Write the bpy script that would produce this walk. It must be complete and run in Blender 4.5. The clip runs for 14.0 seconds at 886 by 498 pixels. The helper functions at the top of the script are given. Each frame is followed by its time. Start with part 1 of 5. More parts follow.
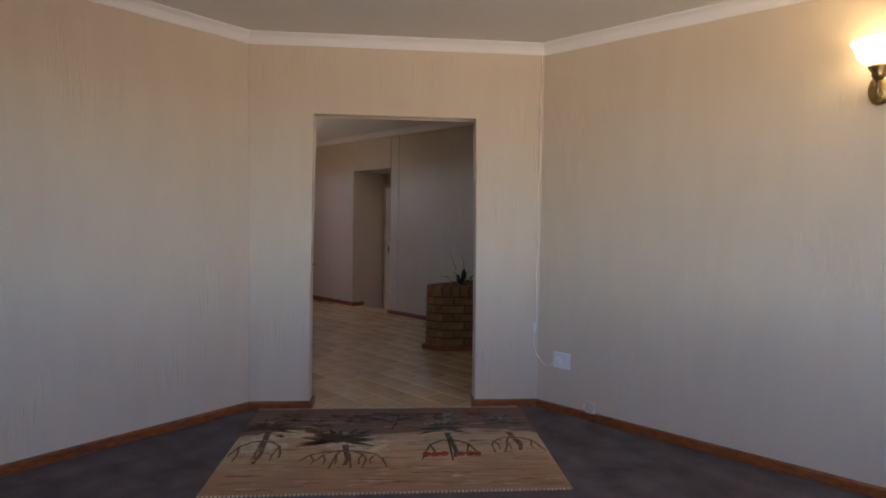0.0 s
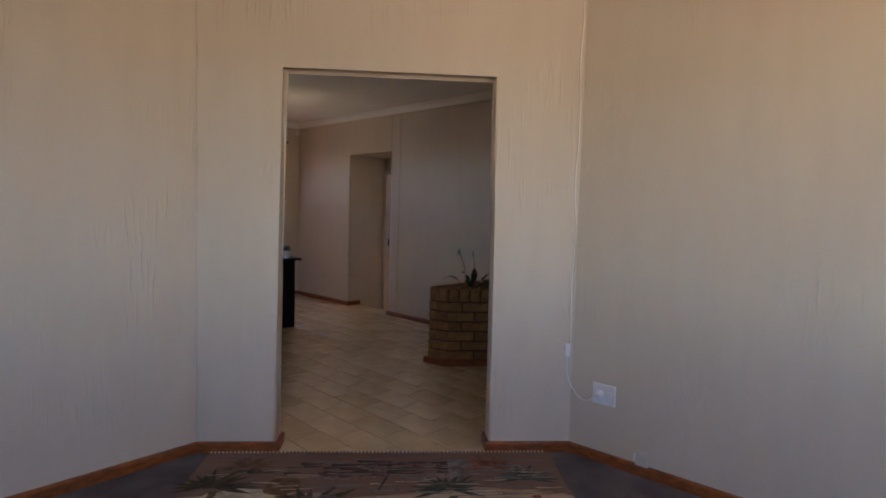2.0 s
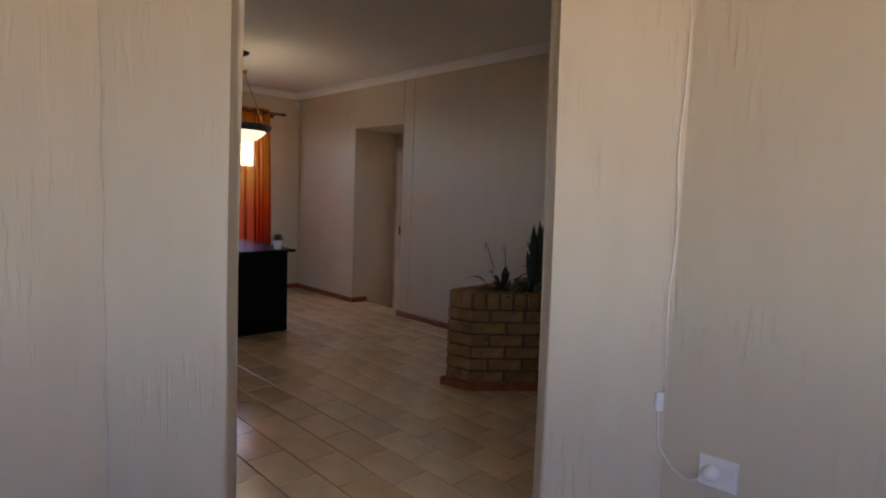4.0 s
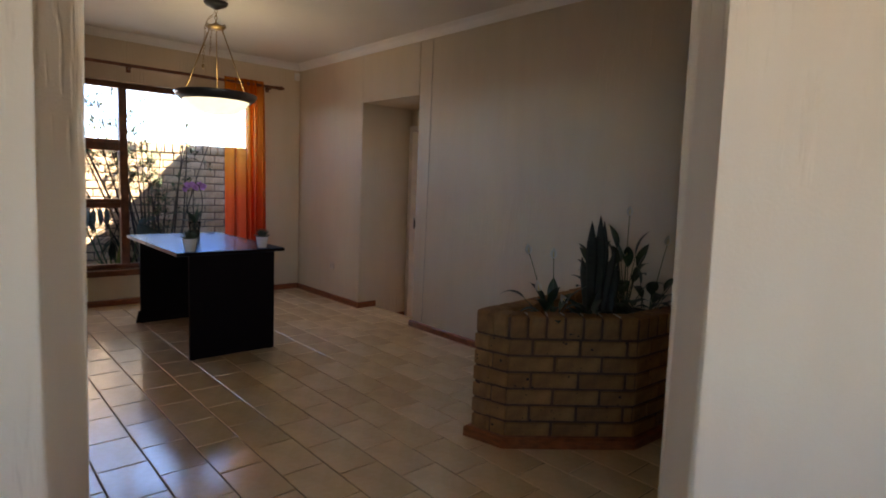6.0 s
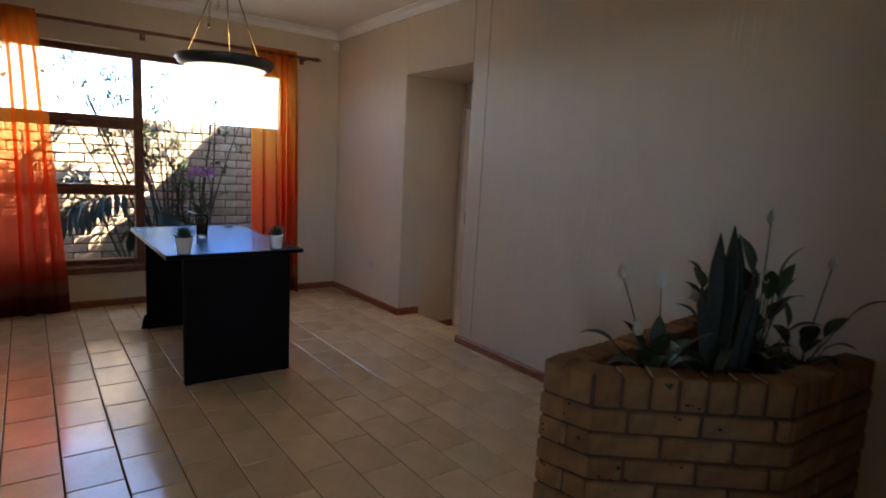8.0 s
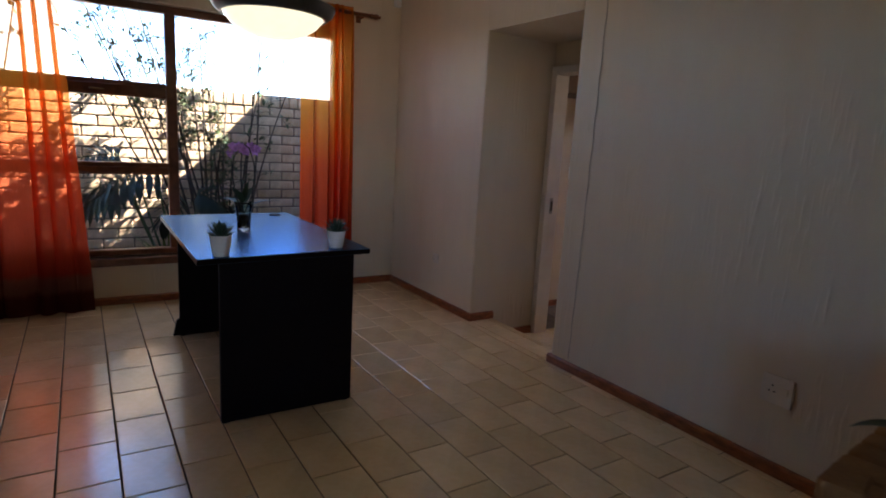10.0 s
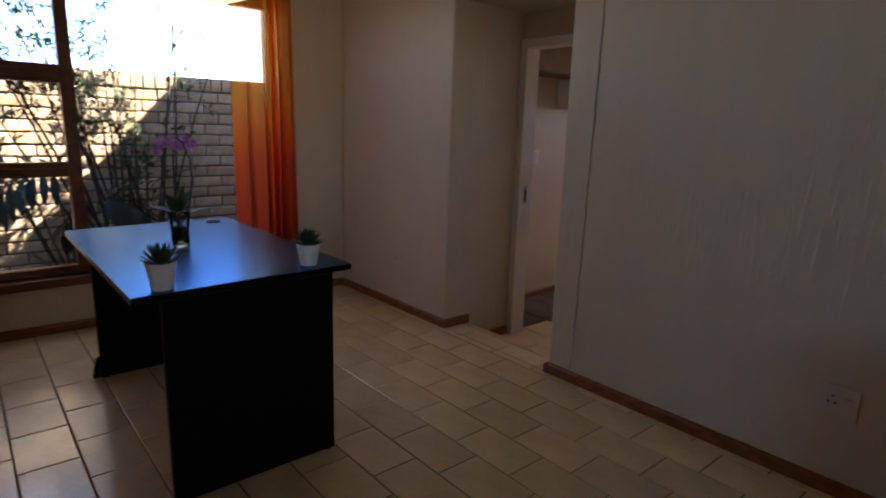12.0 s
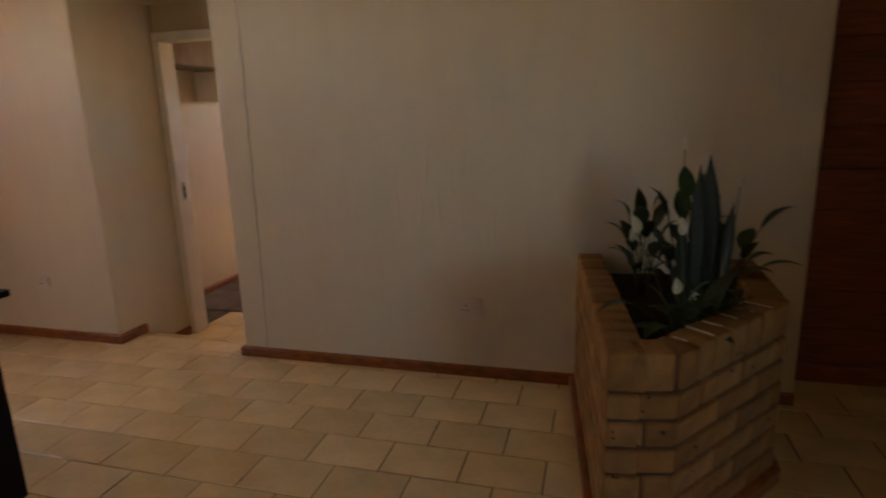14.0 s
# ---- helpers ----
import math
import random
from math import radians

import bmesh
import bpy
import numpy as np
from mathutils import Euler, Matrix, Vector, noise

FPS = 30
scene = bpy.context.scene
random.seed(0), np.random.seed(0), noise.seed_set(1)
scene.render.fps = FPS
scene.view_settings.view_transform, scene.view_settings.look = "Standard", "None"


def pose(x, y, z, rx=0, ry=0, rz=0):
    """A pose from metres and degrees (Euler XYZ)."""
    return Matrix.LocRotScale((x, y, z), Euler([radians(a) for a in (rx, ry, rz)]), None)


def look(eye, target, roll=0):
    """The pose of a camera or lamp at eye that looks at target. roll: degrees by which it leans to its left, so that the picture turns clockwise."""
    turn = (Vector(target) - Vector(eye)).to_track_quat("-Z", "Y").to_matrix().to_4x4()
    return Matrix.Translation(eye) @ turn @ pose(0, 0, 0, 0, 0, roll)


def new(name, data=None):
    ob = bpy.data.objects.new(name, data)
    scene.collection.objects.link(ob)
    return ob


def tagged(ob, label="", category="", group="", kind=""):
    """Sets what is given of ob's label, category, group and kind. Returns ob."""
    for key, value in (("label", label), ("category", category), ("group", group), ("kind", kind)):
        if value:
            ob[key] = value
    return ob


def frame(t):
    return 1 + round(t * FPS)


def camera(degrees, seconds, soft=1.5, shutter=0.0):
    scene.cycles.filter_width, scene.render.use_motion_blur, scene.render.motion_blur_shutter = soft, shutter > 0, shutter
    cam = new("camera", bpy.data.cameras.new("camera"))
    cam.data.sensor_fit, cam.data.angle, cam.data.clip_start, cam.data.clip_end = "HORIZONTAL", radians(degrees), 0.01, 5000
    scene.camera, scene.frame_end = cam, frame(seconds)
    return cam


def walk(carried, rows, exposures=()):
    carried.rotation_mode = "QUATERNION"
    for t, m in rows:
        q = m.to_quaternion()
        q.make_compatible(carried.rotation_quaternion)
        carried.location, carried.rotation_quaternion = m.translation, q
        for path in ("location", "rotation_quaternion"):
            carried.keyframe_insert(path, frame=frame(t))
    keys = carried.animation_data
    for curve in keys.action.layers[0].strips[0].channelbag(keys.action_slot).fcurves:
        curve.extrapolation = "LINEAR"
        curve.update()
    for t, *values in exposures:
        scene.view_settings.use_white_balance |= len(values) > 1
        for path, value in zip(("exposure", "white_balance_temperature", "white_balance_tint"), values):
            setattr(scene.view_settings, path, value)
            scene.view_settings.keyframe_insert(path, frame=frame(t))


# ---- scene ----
# ================= camera and walk =================
cam = camera(75.4, 14.0, soft=1.8, shutter=0.4)
PATH = [
    (0, (-0.102, 0.752, 1.31), (-1.507, 2.172, 1.209), 0.9),
    (0.5, (-0.251, 0.894, 1.321), (-1.657, 2.313, 1.218), 1.1),
    (1, (-0.406, 1.06, 1.302), (-1.815, 2.475, 1.194), 1.3),
    (1.5, (-0.571, 1.235, 1.312), (-1.984, 2.646, 1.193), 1.5),
    (2, (-0.759, 1.395, 1.298), (-2.175, 2.801, 1.167), 1.6),
    (2.5, (-0.955, 1.547, 1.314), (-2.376, 2.947, 1.169), 1.7),
    (3, (-1.147, 1.722, 1.299), (-2.573, 3.115, 1.139), 1.9),
    (5.5, (-2.129, 2.583, 1.271), (-3.605, 3.916, 1.056), 2.2),
    (6, (-2.315, 2.757, 1.262), (-3.799, 4.078, 1.038), 2.3),
    (6.5, (-2.466, 2.918, 1.287), (-3.958, 4.23, 1.055), 2.3),
    (7, (-2.603, 3.101, 1.285), (-4.111, 4.392, 1.04), 2.4),
    (7.5, (-2.741, 3.221, 1.274), (-4.293, 4.454, 1.009), 2.8),
    (8, (-2.976, 3.348, 1.281), (-4.576, 4.514, 0.998), 2.9),
    (8.5, (-3.158, 3.42, 1.283), (-4.786, 4.543, 0.986), 3.2),
    (11, (-4.176, 3.587, 1.252), (-5.834, 4.633, 0.857), 3.0),
    (11.5, (-4.284, 3.593, 1.265), (-5.893, 4.708, 0.857), 2.6),
    (12, (-4.403, 3.564, 1.266), (-5.89, 4.837, 0.854), 1.8),
    (12.5, (-4.45, 3.521, 1.267), (-5.737, 4.995, 0.851), 1.0),
    (13, (-4.409, 3.438, 1.272), (-5.432, 5.105, 0.853), 0.2),
    (13.5, (-4.357, 3.347, 1.281), (-5.16, 5.126, 0.846), -0.7),
    (14, (-4.316, 3.269, 1.281), (-4.839, 5.146, 0.83), -1.7),
]
EXPOSURES = [(0, 3.8, 6900, 17), (3, 3.87, 7200, 18), (5.5, 4.18, 7700, 15), (6.5, 4.22, 7300, 12), (8.5, 4.32, 6800, 11), (11, 3.6, 6500, 12), (12.5, 3.72, 7900, 12), (13, 3.9, 9100, 15), (14, 4.45, 10700, 15)]
walk(cam, [(t, look(eye, target, roll)) for t, eye, target, roll in PATH], EXPOSURES)

# ================= light =================
world = bpy.data.worlds.new("world")
scene.world = world
world.use_nodes = True
wn, wl = world.node_tree.nodes, world.node_tree.links
sky = wn.new("ShaderNodeTexSky")
sky.sky_type, sky.sun_disc = "NISHITA", False
SUN_TO = Vector((0.34, 1.0, 1.10)).normalized()
sky.sun_elevation = math.asin(SUN_TO.z)
sky.sun_rotation = math.atan2(SUN_TO.x, SUN_TO.y)
sky.altitude, sky.air_density, sky.dust_density, sky.ozone_density = 1500, 0.7, 0.0, 8.0
wn["Background"].inputs["Strength"].default_value = 0.15
wl.new(sky.outputs["Color"], wn["Background"].inputs["Color"])

sun = new("sun", bpy.data.lights.new("sun", "SUN"))
sun.data.energy, sun.data.angle, sun.data.color = 5.0, radians(0.6), (1.0, 0.95, 0.87)
sun.matrix_world = look(SUN_TO * 20, (0, 0, 0))


def window_light(name, eye, target, w, h, power, color):
    """An area lamp added at a window opening to stand in for its daylight."""
    lamp = new(name, bpy.data.lights.new(name, "AREA"))
    lamp.data.shape, lamp.data.size, lamp.data.size_y = "RECTANGLE", w, h
    lamp.data.energy, lamp.data.color = power, color
    lamp.matrix_world = look(eye, target)
    return lamp


# strip lamps over unseen sills stand in for warm light off sunlit ground
for lamp_ob in (window_light("daylight_south_ground", (1.2, -2.5, 1.10), (0.99, -1.52, 1.55), 1.8, 0.25, 1.05, (1.0, 0.88, 0.77)),
                window_light("daylight_east_ground", (2.3, 1.0, 1.10), (1.37, 1.37, 1.53), 2.0, 0.25, 0.95, (1.0, 0.88, 0.77))):
    lamp_ob.data.spread = radians(64)
# blue lamp added at the unseen east window in place of sky light
window_light("daylight_east_sky", (2.32, 1.0, 1.55), (0, 1.4, 0.55), 2.0, 1.1, 0.25, (0.38, 0.60, 1.0))
# fill lamp inside the glass, added on top of the sky's own light
window_light("daylight_west_sky", (-8.385, 4.15, 1.22), (-6.0, 4.15, 1.22), 2.3, 1.55, 0.34, (0.84, 0.91, 1.0))
# warm fill lamp added at an unseen bedroom window
window_light("daylight_bedroom", (-6.3, 9.56, 1.575), (-6.6, 7, 0.8), 0.95, 0.33, 0.50, (1.0, 0.66, 0.45))


# ================= materials =================
def nodes_of(name):
    m = bpy.data.materials.new(name)
    m.use_nodes = True
    n, l = m.node_tree.nodes, m.node_tree.links
    return m, n, l, n["Principled BSDF"]


def coords(n, l, scale=(1, 1, 1), source="Object"):
    tc, mp = n.new("ShaderNodeTexCoord"), n.new("ShaderNodeMapping")
    mp.inputs["Scale"].default_value = scale
    l.new(tc.outputs[source], mp.inputs["Vector"])
    return mp.outputs["Vector"]


def noise_of(n, l, vec, scale, detail=4, rough=0.55):
    t = n.new("ShaderNodeTexNoise")
    t.inputs["Scale"].default_value, t.inputs["Detail"].default_value, t.inputs["Roughness"].default_value = scale, detail, rough
    l.new(vec, t.inputs["Vector"])
    return t.outputs["Fac"]


def ramp(n, l, fac, stops):
    r = n.new("ShaderNodeValToRGB")
    e = r.color_ramp.elements
    while len(e) < len(stops):
        e.new(0.5)
    for el, (p, c) in zip(e, stops):
        el.position, el.color = p, (c, c, c, 1) if isinstance(c, (int, float)) else (*c, 1)
    l.new(fac, r.inputs["Fac"])
    return r.outputs["Color"]


def mix(n, l, kind, fac, a, b):
    x = n.new("ShaderNodeMixRGB")
    x.blend_type = kind
    for sock, v in ((x.inputs[0], fac), (x.inputs[1], a), (x.inputs[2], b)):
        if isinstance(v, (int, float)):
            sock.default_value = v
        elif isinstance(v, tuple):
            sock.default_value = (*v, 1)
        else:
            l.new(v, sock)
    return x.outputs[0]


def bump(n, l, bsdf, height, strength, dist):
    b = n.new("ShaderNodeBump")
    b.inputs["Strength"].default_value, b.inputs["Distance"].default_value = strength, dist
    l.new(height, b.inputs["Height"])
    l.new(b.outputs["Normal"], bsdf.inputs["Normal"])


def surface(name, color, rough=0.5, metal=0.0, vary=0.12, scale=8.0, grain=60.0, relief=0.15, depth=0.002, stretch=(1, 1, 1), per_object=0.0, source="Object"):
    """A material with two scales of variation, and fine relief."""
    m, n, l, b = nodes_of(name)
    v = coords(n, l, stretch, source)
    big, fine = noise_of(n, l, v, scale), noise_of(n, l, v, grain, 6, 0.65)
    dark = tuple(c * (1 - vary * 2) for c in color)
    light = tuple(min(1, c * (1 + vary)) for c in color)
    col = ramp(n, l, big, [(0.3, dark), (0.7, light)])
    col = mix(n, l, "OVERLAY", 0.35 if vary > 0.05 else 0.12, col, ramp(n, l, fine, [(0.25, 0.35), (0.75, 0.65)]))
    if per_object:
        info = n.new("ShaderNodeObjectInfo")
        col = mix(n, l, "MULTIPLY", 1.0, col, ramp(n, l, info.outputs["Random"], [(0.0, (1 - per_object, 1 - per_object * 1.15, 1 - per_object * 1.4)), (1.0, 1.0)]))
    l.new(col, b.inputs["Base Color"])
    rg = n.new("ShaderNodeMapRange")
    rg.inputs["To Min"].default_value, rg.inputs["To Max"].default_value = max(0.02, rough - 0.08), min(1, rough + 0.08)
    l.new(big, rg.inputs["Value"])
    l.new(rg.outputs["Result"], b.inputs["Roughness"])
    b.inputs["Metallic"].default_value = metal
    if relief:
        bump(n, l, b, fine, relief, depth)
    return m


def plaster(name, color):
    """Painted plaster with groups of upright trowel scratches."""
    m, n, l, b = nodes_of(name)
    v, up = coords(n, l), coords(n, l, (1, 1, 0.10))
    blot = noise_of(n, l, v, 0.9, 3)
    grain = noise_of(n, l, v, 140, 4)
    streak = ramp(n, l, noise_of(n, l, up, 56, 2, 0.4), [(0.54, 0.0), (0.66, 1.0)])
    where = ramp(n, l, noise_of(n, l, coords(n, l, (1, 1, 0.8)), 2.8, 3), [(0.51, 0.0), (0.62, 1.0)])
    scratch = mix(n, l, "MULTIPLY", 1.0, streak, where)
    col = ramp(n, l, blot, [(0.3, tuple(c * 0.94 for c in color)), (0.7, color)])
    col = mix(n, l, "MULTIPLY", 0.5, col, ramp(n, l, noise_of(n, l, coords(n, l, (1, 1, 0.2)), 9, 5), [(0.3, (0.93, 0.91, 0.88)), (0.6, 1.0)]))
    l.new(col, b.inputs["Base Color"])
    b.inputs["Roughness"].default_value = 0.62
    h = mix(n, l, "ADD", 1.0, scratch, mix(n, l, "MULTIPLY", 1.0, grain, (0.22, 0.22, 0.22)))
    h = mix(n, l, "ADD", 1.0, h, mix(n, l, "MULTIPLY", 1.0, noise_of(n, l, coords(n, l, (1, 1, 0.3)), 16, 3), (0.14, 0.14, 0.14)))
    bump(n, l, b, h, 0.5, 0.0055)
    return m


def wood(name, color, rough=0.4, grain_axis=(1, 14, 14), per_object=0.12):
    return surface(name, color, rough, 0, 0.22, 3.0, 30.0, 0.2, 0.001, grain_axis, per_object)


M_WALL = plaster("wall_plaster", (0.66, 0.555, 0.41))
M_CEIL = surface("ceiling_paint", (0.80, 0.77, 0.71), 0.8, 0, 0.02, 1.5, 90, 0.1, 0.001)
M_CORN = surface("cornice_paint", (0.86, 0.84, 0.80), 0.55, 0, 0.02, 3, 60, 0.05, 0.001)
M_SKIRT = wood("skirting_wood", (0.29, 0.082, 0.022), 0.35, (6, 6, 18))
M_CARPET = surface("carpet_pile", (0.135, 0.114, 0.120), 0.95, 0, 0.22, 5.0, 420.0, 0.9, 0.006)
M_TILE = surface("glazed_tile", (0.90, 0.70, 0.43), 0.22, 0, 0.08, 4.0, 35.0, 0.10, 0.001, (1, 1, 1), 0.16)
M_TILE.node_tree.nodes["Principled BSDF"].inputs["Coat Weight"].default_value = 0.8
M_TILE.node_tree.nodes["Principled BSDF"].inputs["Coat Roughness"].default_value = 0.15
M_TILE.node_tree.nodes["Principled BSDF"].inputs["Coat IOR"].default_value = 1.75
M_TILE.node_tree.nodes["Principled BSDF"].inputs["IOR"].default_value = 1.6
M_GROUT = surface("tile_grout", (0.10, 0.085, 0.065), 0.9, 0, 0.2, 20, 200, 0.3, 0.002)
M_WHITE = surface("white_plastic", (0.80, 0.79, 0.76), 0.35, 0, 0.02, 10, 50, 0.0)
M_CREAM = surface("cream_plastic", (0.62, 0.545, 0.46), 0.45, 0, 0.03, 10, 50, 0.0)
M_FRAMEPAINT = surface("frame_paint", (0.80, 0.74, 0.68), 0.4, 0, 0.04, 6, 50, 0.08, 0.001)
M_DARKHOLE = surface("dark_slot", (0.02, 0.02, 0.02), 0.6, 0, 0.05, 10, 50, 0.0)
M_WINWOOD = wood("window_wood", (0.20, 0.075, 0.035), 0.35, (5, 5, 5))
M_DOORWOOD = wood("door_wood", (0.34, 0.085, 0.03), 0.35, (2, 12, 18), 0.2)
M_DARKBAND = wood("dark_band_brown", (0.13, 0.075, 0.042), 0.45, (4, 4, 1))
M_BRASS = surface("aged_brass", (0.40, 0.28, 0.13), 0.35, 1.0, 0.15, 20, 80, 0.1, 0.0005)
M_STEEL = surface("dull_steel", (0.45, 0.43, 0.40), 0.35, 1.0, 0.1, 20, 80, 0.1, 0.0005)
# desktop laminate again, with the panels' shade put into a darker colour
M_DESKSHADE = surface("shaded_dark_laminate", (0.006, 0.003, 0.0035), 0.55, 0, 0.10, 1.5, 24.0, 0.0, 0.001, (1, 1, 1))
M_DESKSHADE.node_tree.nodes["Principled BSDF"].inputs["Specular IOR Level"].default_value = 0.12
# blue specular tint and raised IOR imitate the sky's reflection
M_DESKTOP = surface("dark_laminate_sky_sheen", (0.034, 0.012, 0.017), 0.25, 0, 0.03, 1.2, 24.0, 0.0, 0.001, (1, 1, 1))
M_DESKTOP.node_tree.nodes["Principled BSDF"].inputs["IOR"].default_value = 4.2
M_DESKTOP.node_tree.nodes["Principled BSDF"].inputs["Specular Tint"].default_value = (0.20, 0.52, 1.0, 1)
M_DESKTOP.node_tree.nodes["Principled BSDF"].inputs["Coat Weight"].default_value = 0.0
M_DESKTOP.node_tree.nodes["Principled BSDF"].inputs["Coat Roughness"].default_value = 0.20
M_DESKTOP.node_tree.nodes["Principled BSDF"].inputs["Coat IOR"].default_value = 2.0
M_LITEDGE = surface("window_lit_edge_band", (0.26, 0.20, 0.165), 0.3, 0, 0.1, 10, 60, 0.05, 0.0005)
M_BRICK = surface("face_brick", (0.37, 0.185, 0.062), 0.85, 0, 0.22, 9.0, 90.0, 0.8, 0.004, (1, 1, 1), 0.3)
M_MORTAR = surface("brick_mortar", (0.11, 0.055, 0.03), 0.95, 0, 0.2, 15, 120, 0.6, 0.004)
M_PALEMORTAR = surface("pale_mortar", (0.55, 0.46, 0.36), 0.9, 0, 0.15, 20, 120, 0.4, 0.002)
M_GBRICK = surface("garden_brick", (0.60, 0.45, 0.31), 0.9, 0, 0.22, 9.0, 80.0, 0.8, 0.004, (1, 1, 1), 0.28)
M_GMORTAR = surface("garden_mortar", (0.14, 0.11, 0.09), 0.95, 0, 0.2, 15, 120, 0.6, 0.004)
M_SPECK = surface("brick_iron_spot", (0.03, 0.018, 0.012), 0.8, 0, 0.1, 20, 80, 0.2, 0.001)
M_SOIL = surface("potting_soil", (0.025, 0.016, 0.010), 0.95, 0, 0.3, 25, 160, 1.0, 0.01)
M_LEAF = surface("lily_leaf", (0.020, 0.050, 0.013), 0.42, 0, 0.25, 14, 70, 0.15, 0.001, (1, 1, 1), 0.25)
M_SNAKE = surface("snake_plant_leaf", (0.011, 0.019, 0.010), 0.62, 0, 0.35, 4, 40, 0.1, 0.001, (6, 6, 22), 0.2)
M_SUCC = surface("succulent_leaf", (0.03, 0.075, 0.042), 0.4, 0, 0.25, 30, 120, 0.1, 0.0005, (1, 1, 1), 0.2)
M_SPATHE = surface("white_spathe", (0.62, 0.60, 0.52), 0.5, 0, 0.05, 30, 90, 0.1, 0.0005)
M_SPADIX = surface("cream_spadix", (0.75, 0.62, 0.30), 0.7, 0, 0.1, 60, 300, 0.6, 0.001)
M_ORCHID = surface("orchid_petal", (0.55, 0.24, 0.68), 0.45, 0, 0.2, 40, 120, 0.1, 0.0005, (1, 1, 1), 0.2)
M_ORCHIDLEAF = surface("orchid_leaf", (0.025, 0.055, 0.018), 0.6, 0, 0.2, 14, 70, 0.1, 0.001)
M_STEM = surface("green_stem", (0.06, 0.10, 0.035), 0.6, 0, 0.15, 30, 120, 0.1, 0.0005)
M_ORCHIDSTEM = surface("orchid_stem", (0.030, 0.026, 0.016), 0.6, 0, 0.2, 30, 120, 0.1, 0.0005)
M_POT = surface("white_ceramic", (0.82, 0.81, 0.79), 0.25, 0, 0.02, 10, 60, 0.03, 0.0005)
M_BARK = surface("orchid_bark", (0.05, 0.03, 0.02), 0.9, 0, 0.3, 40, 120, 0.8, 0.005)
M_SHRUB = surface("shrub_leaf", (0.065, 0.11, 0.035), 0.7, 0, 0.3, 3, 40, 0.1, 0.001, (1, 1, 1), 0.3)
M_TWIG = surface("shrub_bark", (0.055, 0.040, 0.030), 0.85, 0, 0.25, 20, 90, 0.6, 0.003, (1, 1, 0.3))
M_BIGLEAF = surface("split_leaf", (0.022, 0.042, 0.018), 0.6, 0, 0.25, 5, 40, 0.1, 0.001, (1, 1, 1), 0.25)
M_STRAP = surface("strap_leaf", (0.16, 0.20, 0.035), 0.5, 0, 0.2, 8, 60, 0.1, 0.001, (1, 1, 1), 0.25)
M_GROUND = surface("garden_soil", (0.16, 0.11, 0.075), 0.95, 0, 0.3, 3, 60, 0.9, 0.02)
M_EXT = surface("house_render", (0.46, 0.34, 0.24), 0.9, 0, 0.12, 2, 60, 0.4, 0.004)
M_ROOF = surface("roof_concrete", (0.30, 0.27, 0.24), 0.9, 0, 0.15, 2, 60, 0.4, 0.004)
M_LAMPRIM = surface("dark_lamp_rim", (0.05, 0.055, 0.06), 0.35, 0.3, 0.15, 12, 60, 0.1, 0.001)
M_RUGDARK = surface("rug_wool_dark", (0.065, 0.055, 0.045), 0.95, 0, 0.3, 25, 300, 0.8, 0.004)
M_RUGBROWN = surface("rug_wool_brown", (0.19, 0.11, 0.06), 0.95, 0, 0.3, 25, 300, 0.8, 0.004)
M_RUGRED = surface("rug_wool_red", (0.38, 0.07, 0.03), 0.95, 0, 0.3, 25, 300, 0.8, 0.004)
M_RUGOLIVE = surface("rug_wool_olive", (0.085, 0.068, 0.040), 0.95, 0, 0.3, 25, 300, 0.8, 0.004)
M_RUGRUST = surface("rug_wool_rust", (0.27, 0.10, 0.05), 0.95, 0, 0.3, 25, 300, 0.8, 0.004)
M_RUGWINE = surface("rug_wool_wine", (0.12, 0.045, 0.05), 0.95, 0, 0.3, 25, 300, 0.8, 0.004)
M_RUGCREAM = surface("rug_wool_cream", (0.66, 0.56, 0.41), 0.95, 0, 0.2, 18, 300, 0.8, 0.004)
M_RUGGREY = surface("rug_wool_grey", (0.23, 0.22, 0.22), 0.95, 0, 0.3, 18, 300, 0.8, 0.004)
M_RUGGREEN = surface("rug_wool_green", (0.06, 0.075, 0.055), 0.95, 0, 0.3, 25, 300, 0.8, 0.004)


def glass(name, rough=0.0, tint=(1, 1, 1)):
    m, n, l, b = nodes_of(name)
    b.inputs["Base Color"].default_value = (*tint, 1)
    b.inputs["Transmission Weight"].default_value = 1.0
    b.inputs["Roughness"].default_value = rough
    b.inputs["IOR"].default_value = 1.45
    return m


M_GLASS = glass("clear_glass")


def thin_glass(name):
    """Clear thin glass: straight through, with a gloss that grows towards the rim."""
    m, n, l, b = nodes_of(name)
    tr, gl, fr, mx = (n.new(k) for k in ("ShaderNodeBsdfTransparent", "ShaderNodeBsdfGlossy", "ShaderNodeFresnel", "ShaderNodeMixShader"))
    tr.inputs["Color"].default_value = (0.90, 0.93, 0.92, 1)
    gl.inputs["Roughness"].default_value = 0.03
    fr.inputs["IOR"].default_value = 1.35
    l.new(fr.outputs[0], mx.inputs[0]), l.new(tr.outputs[0], mx.inputs[1]), l.new(gl.outputs[0], mx.inputs[2])
    l.new(mx.outputs[0], n["Material Output"].inputs["Surface"])
    return m


M_VASE = thin_glass("vase_glass")


def glowing(name, color, glow, strength):
    m, n, l, b = nodes_of(name)
    v = coords(n, l)
    l.new(ramp(n, l, noise_of(n, l, v, 9, 4), [(0.3, tuple(c * 0.85 for c in color)), (0.7, color)]), b.inputs["Base Color"])
    b.inputs["Roughness"].default_value = 0.35
    b.inputs["Emission Color"].default_value = (*glow, 1)
    b.inputs["Emission Strength"].default_value = strength
    b.inputs["Subsurface Weight"].default_value = 0.0
    return m


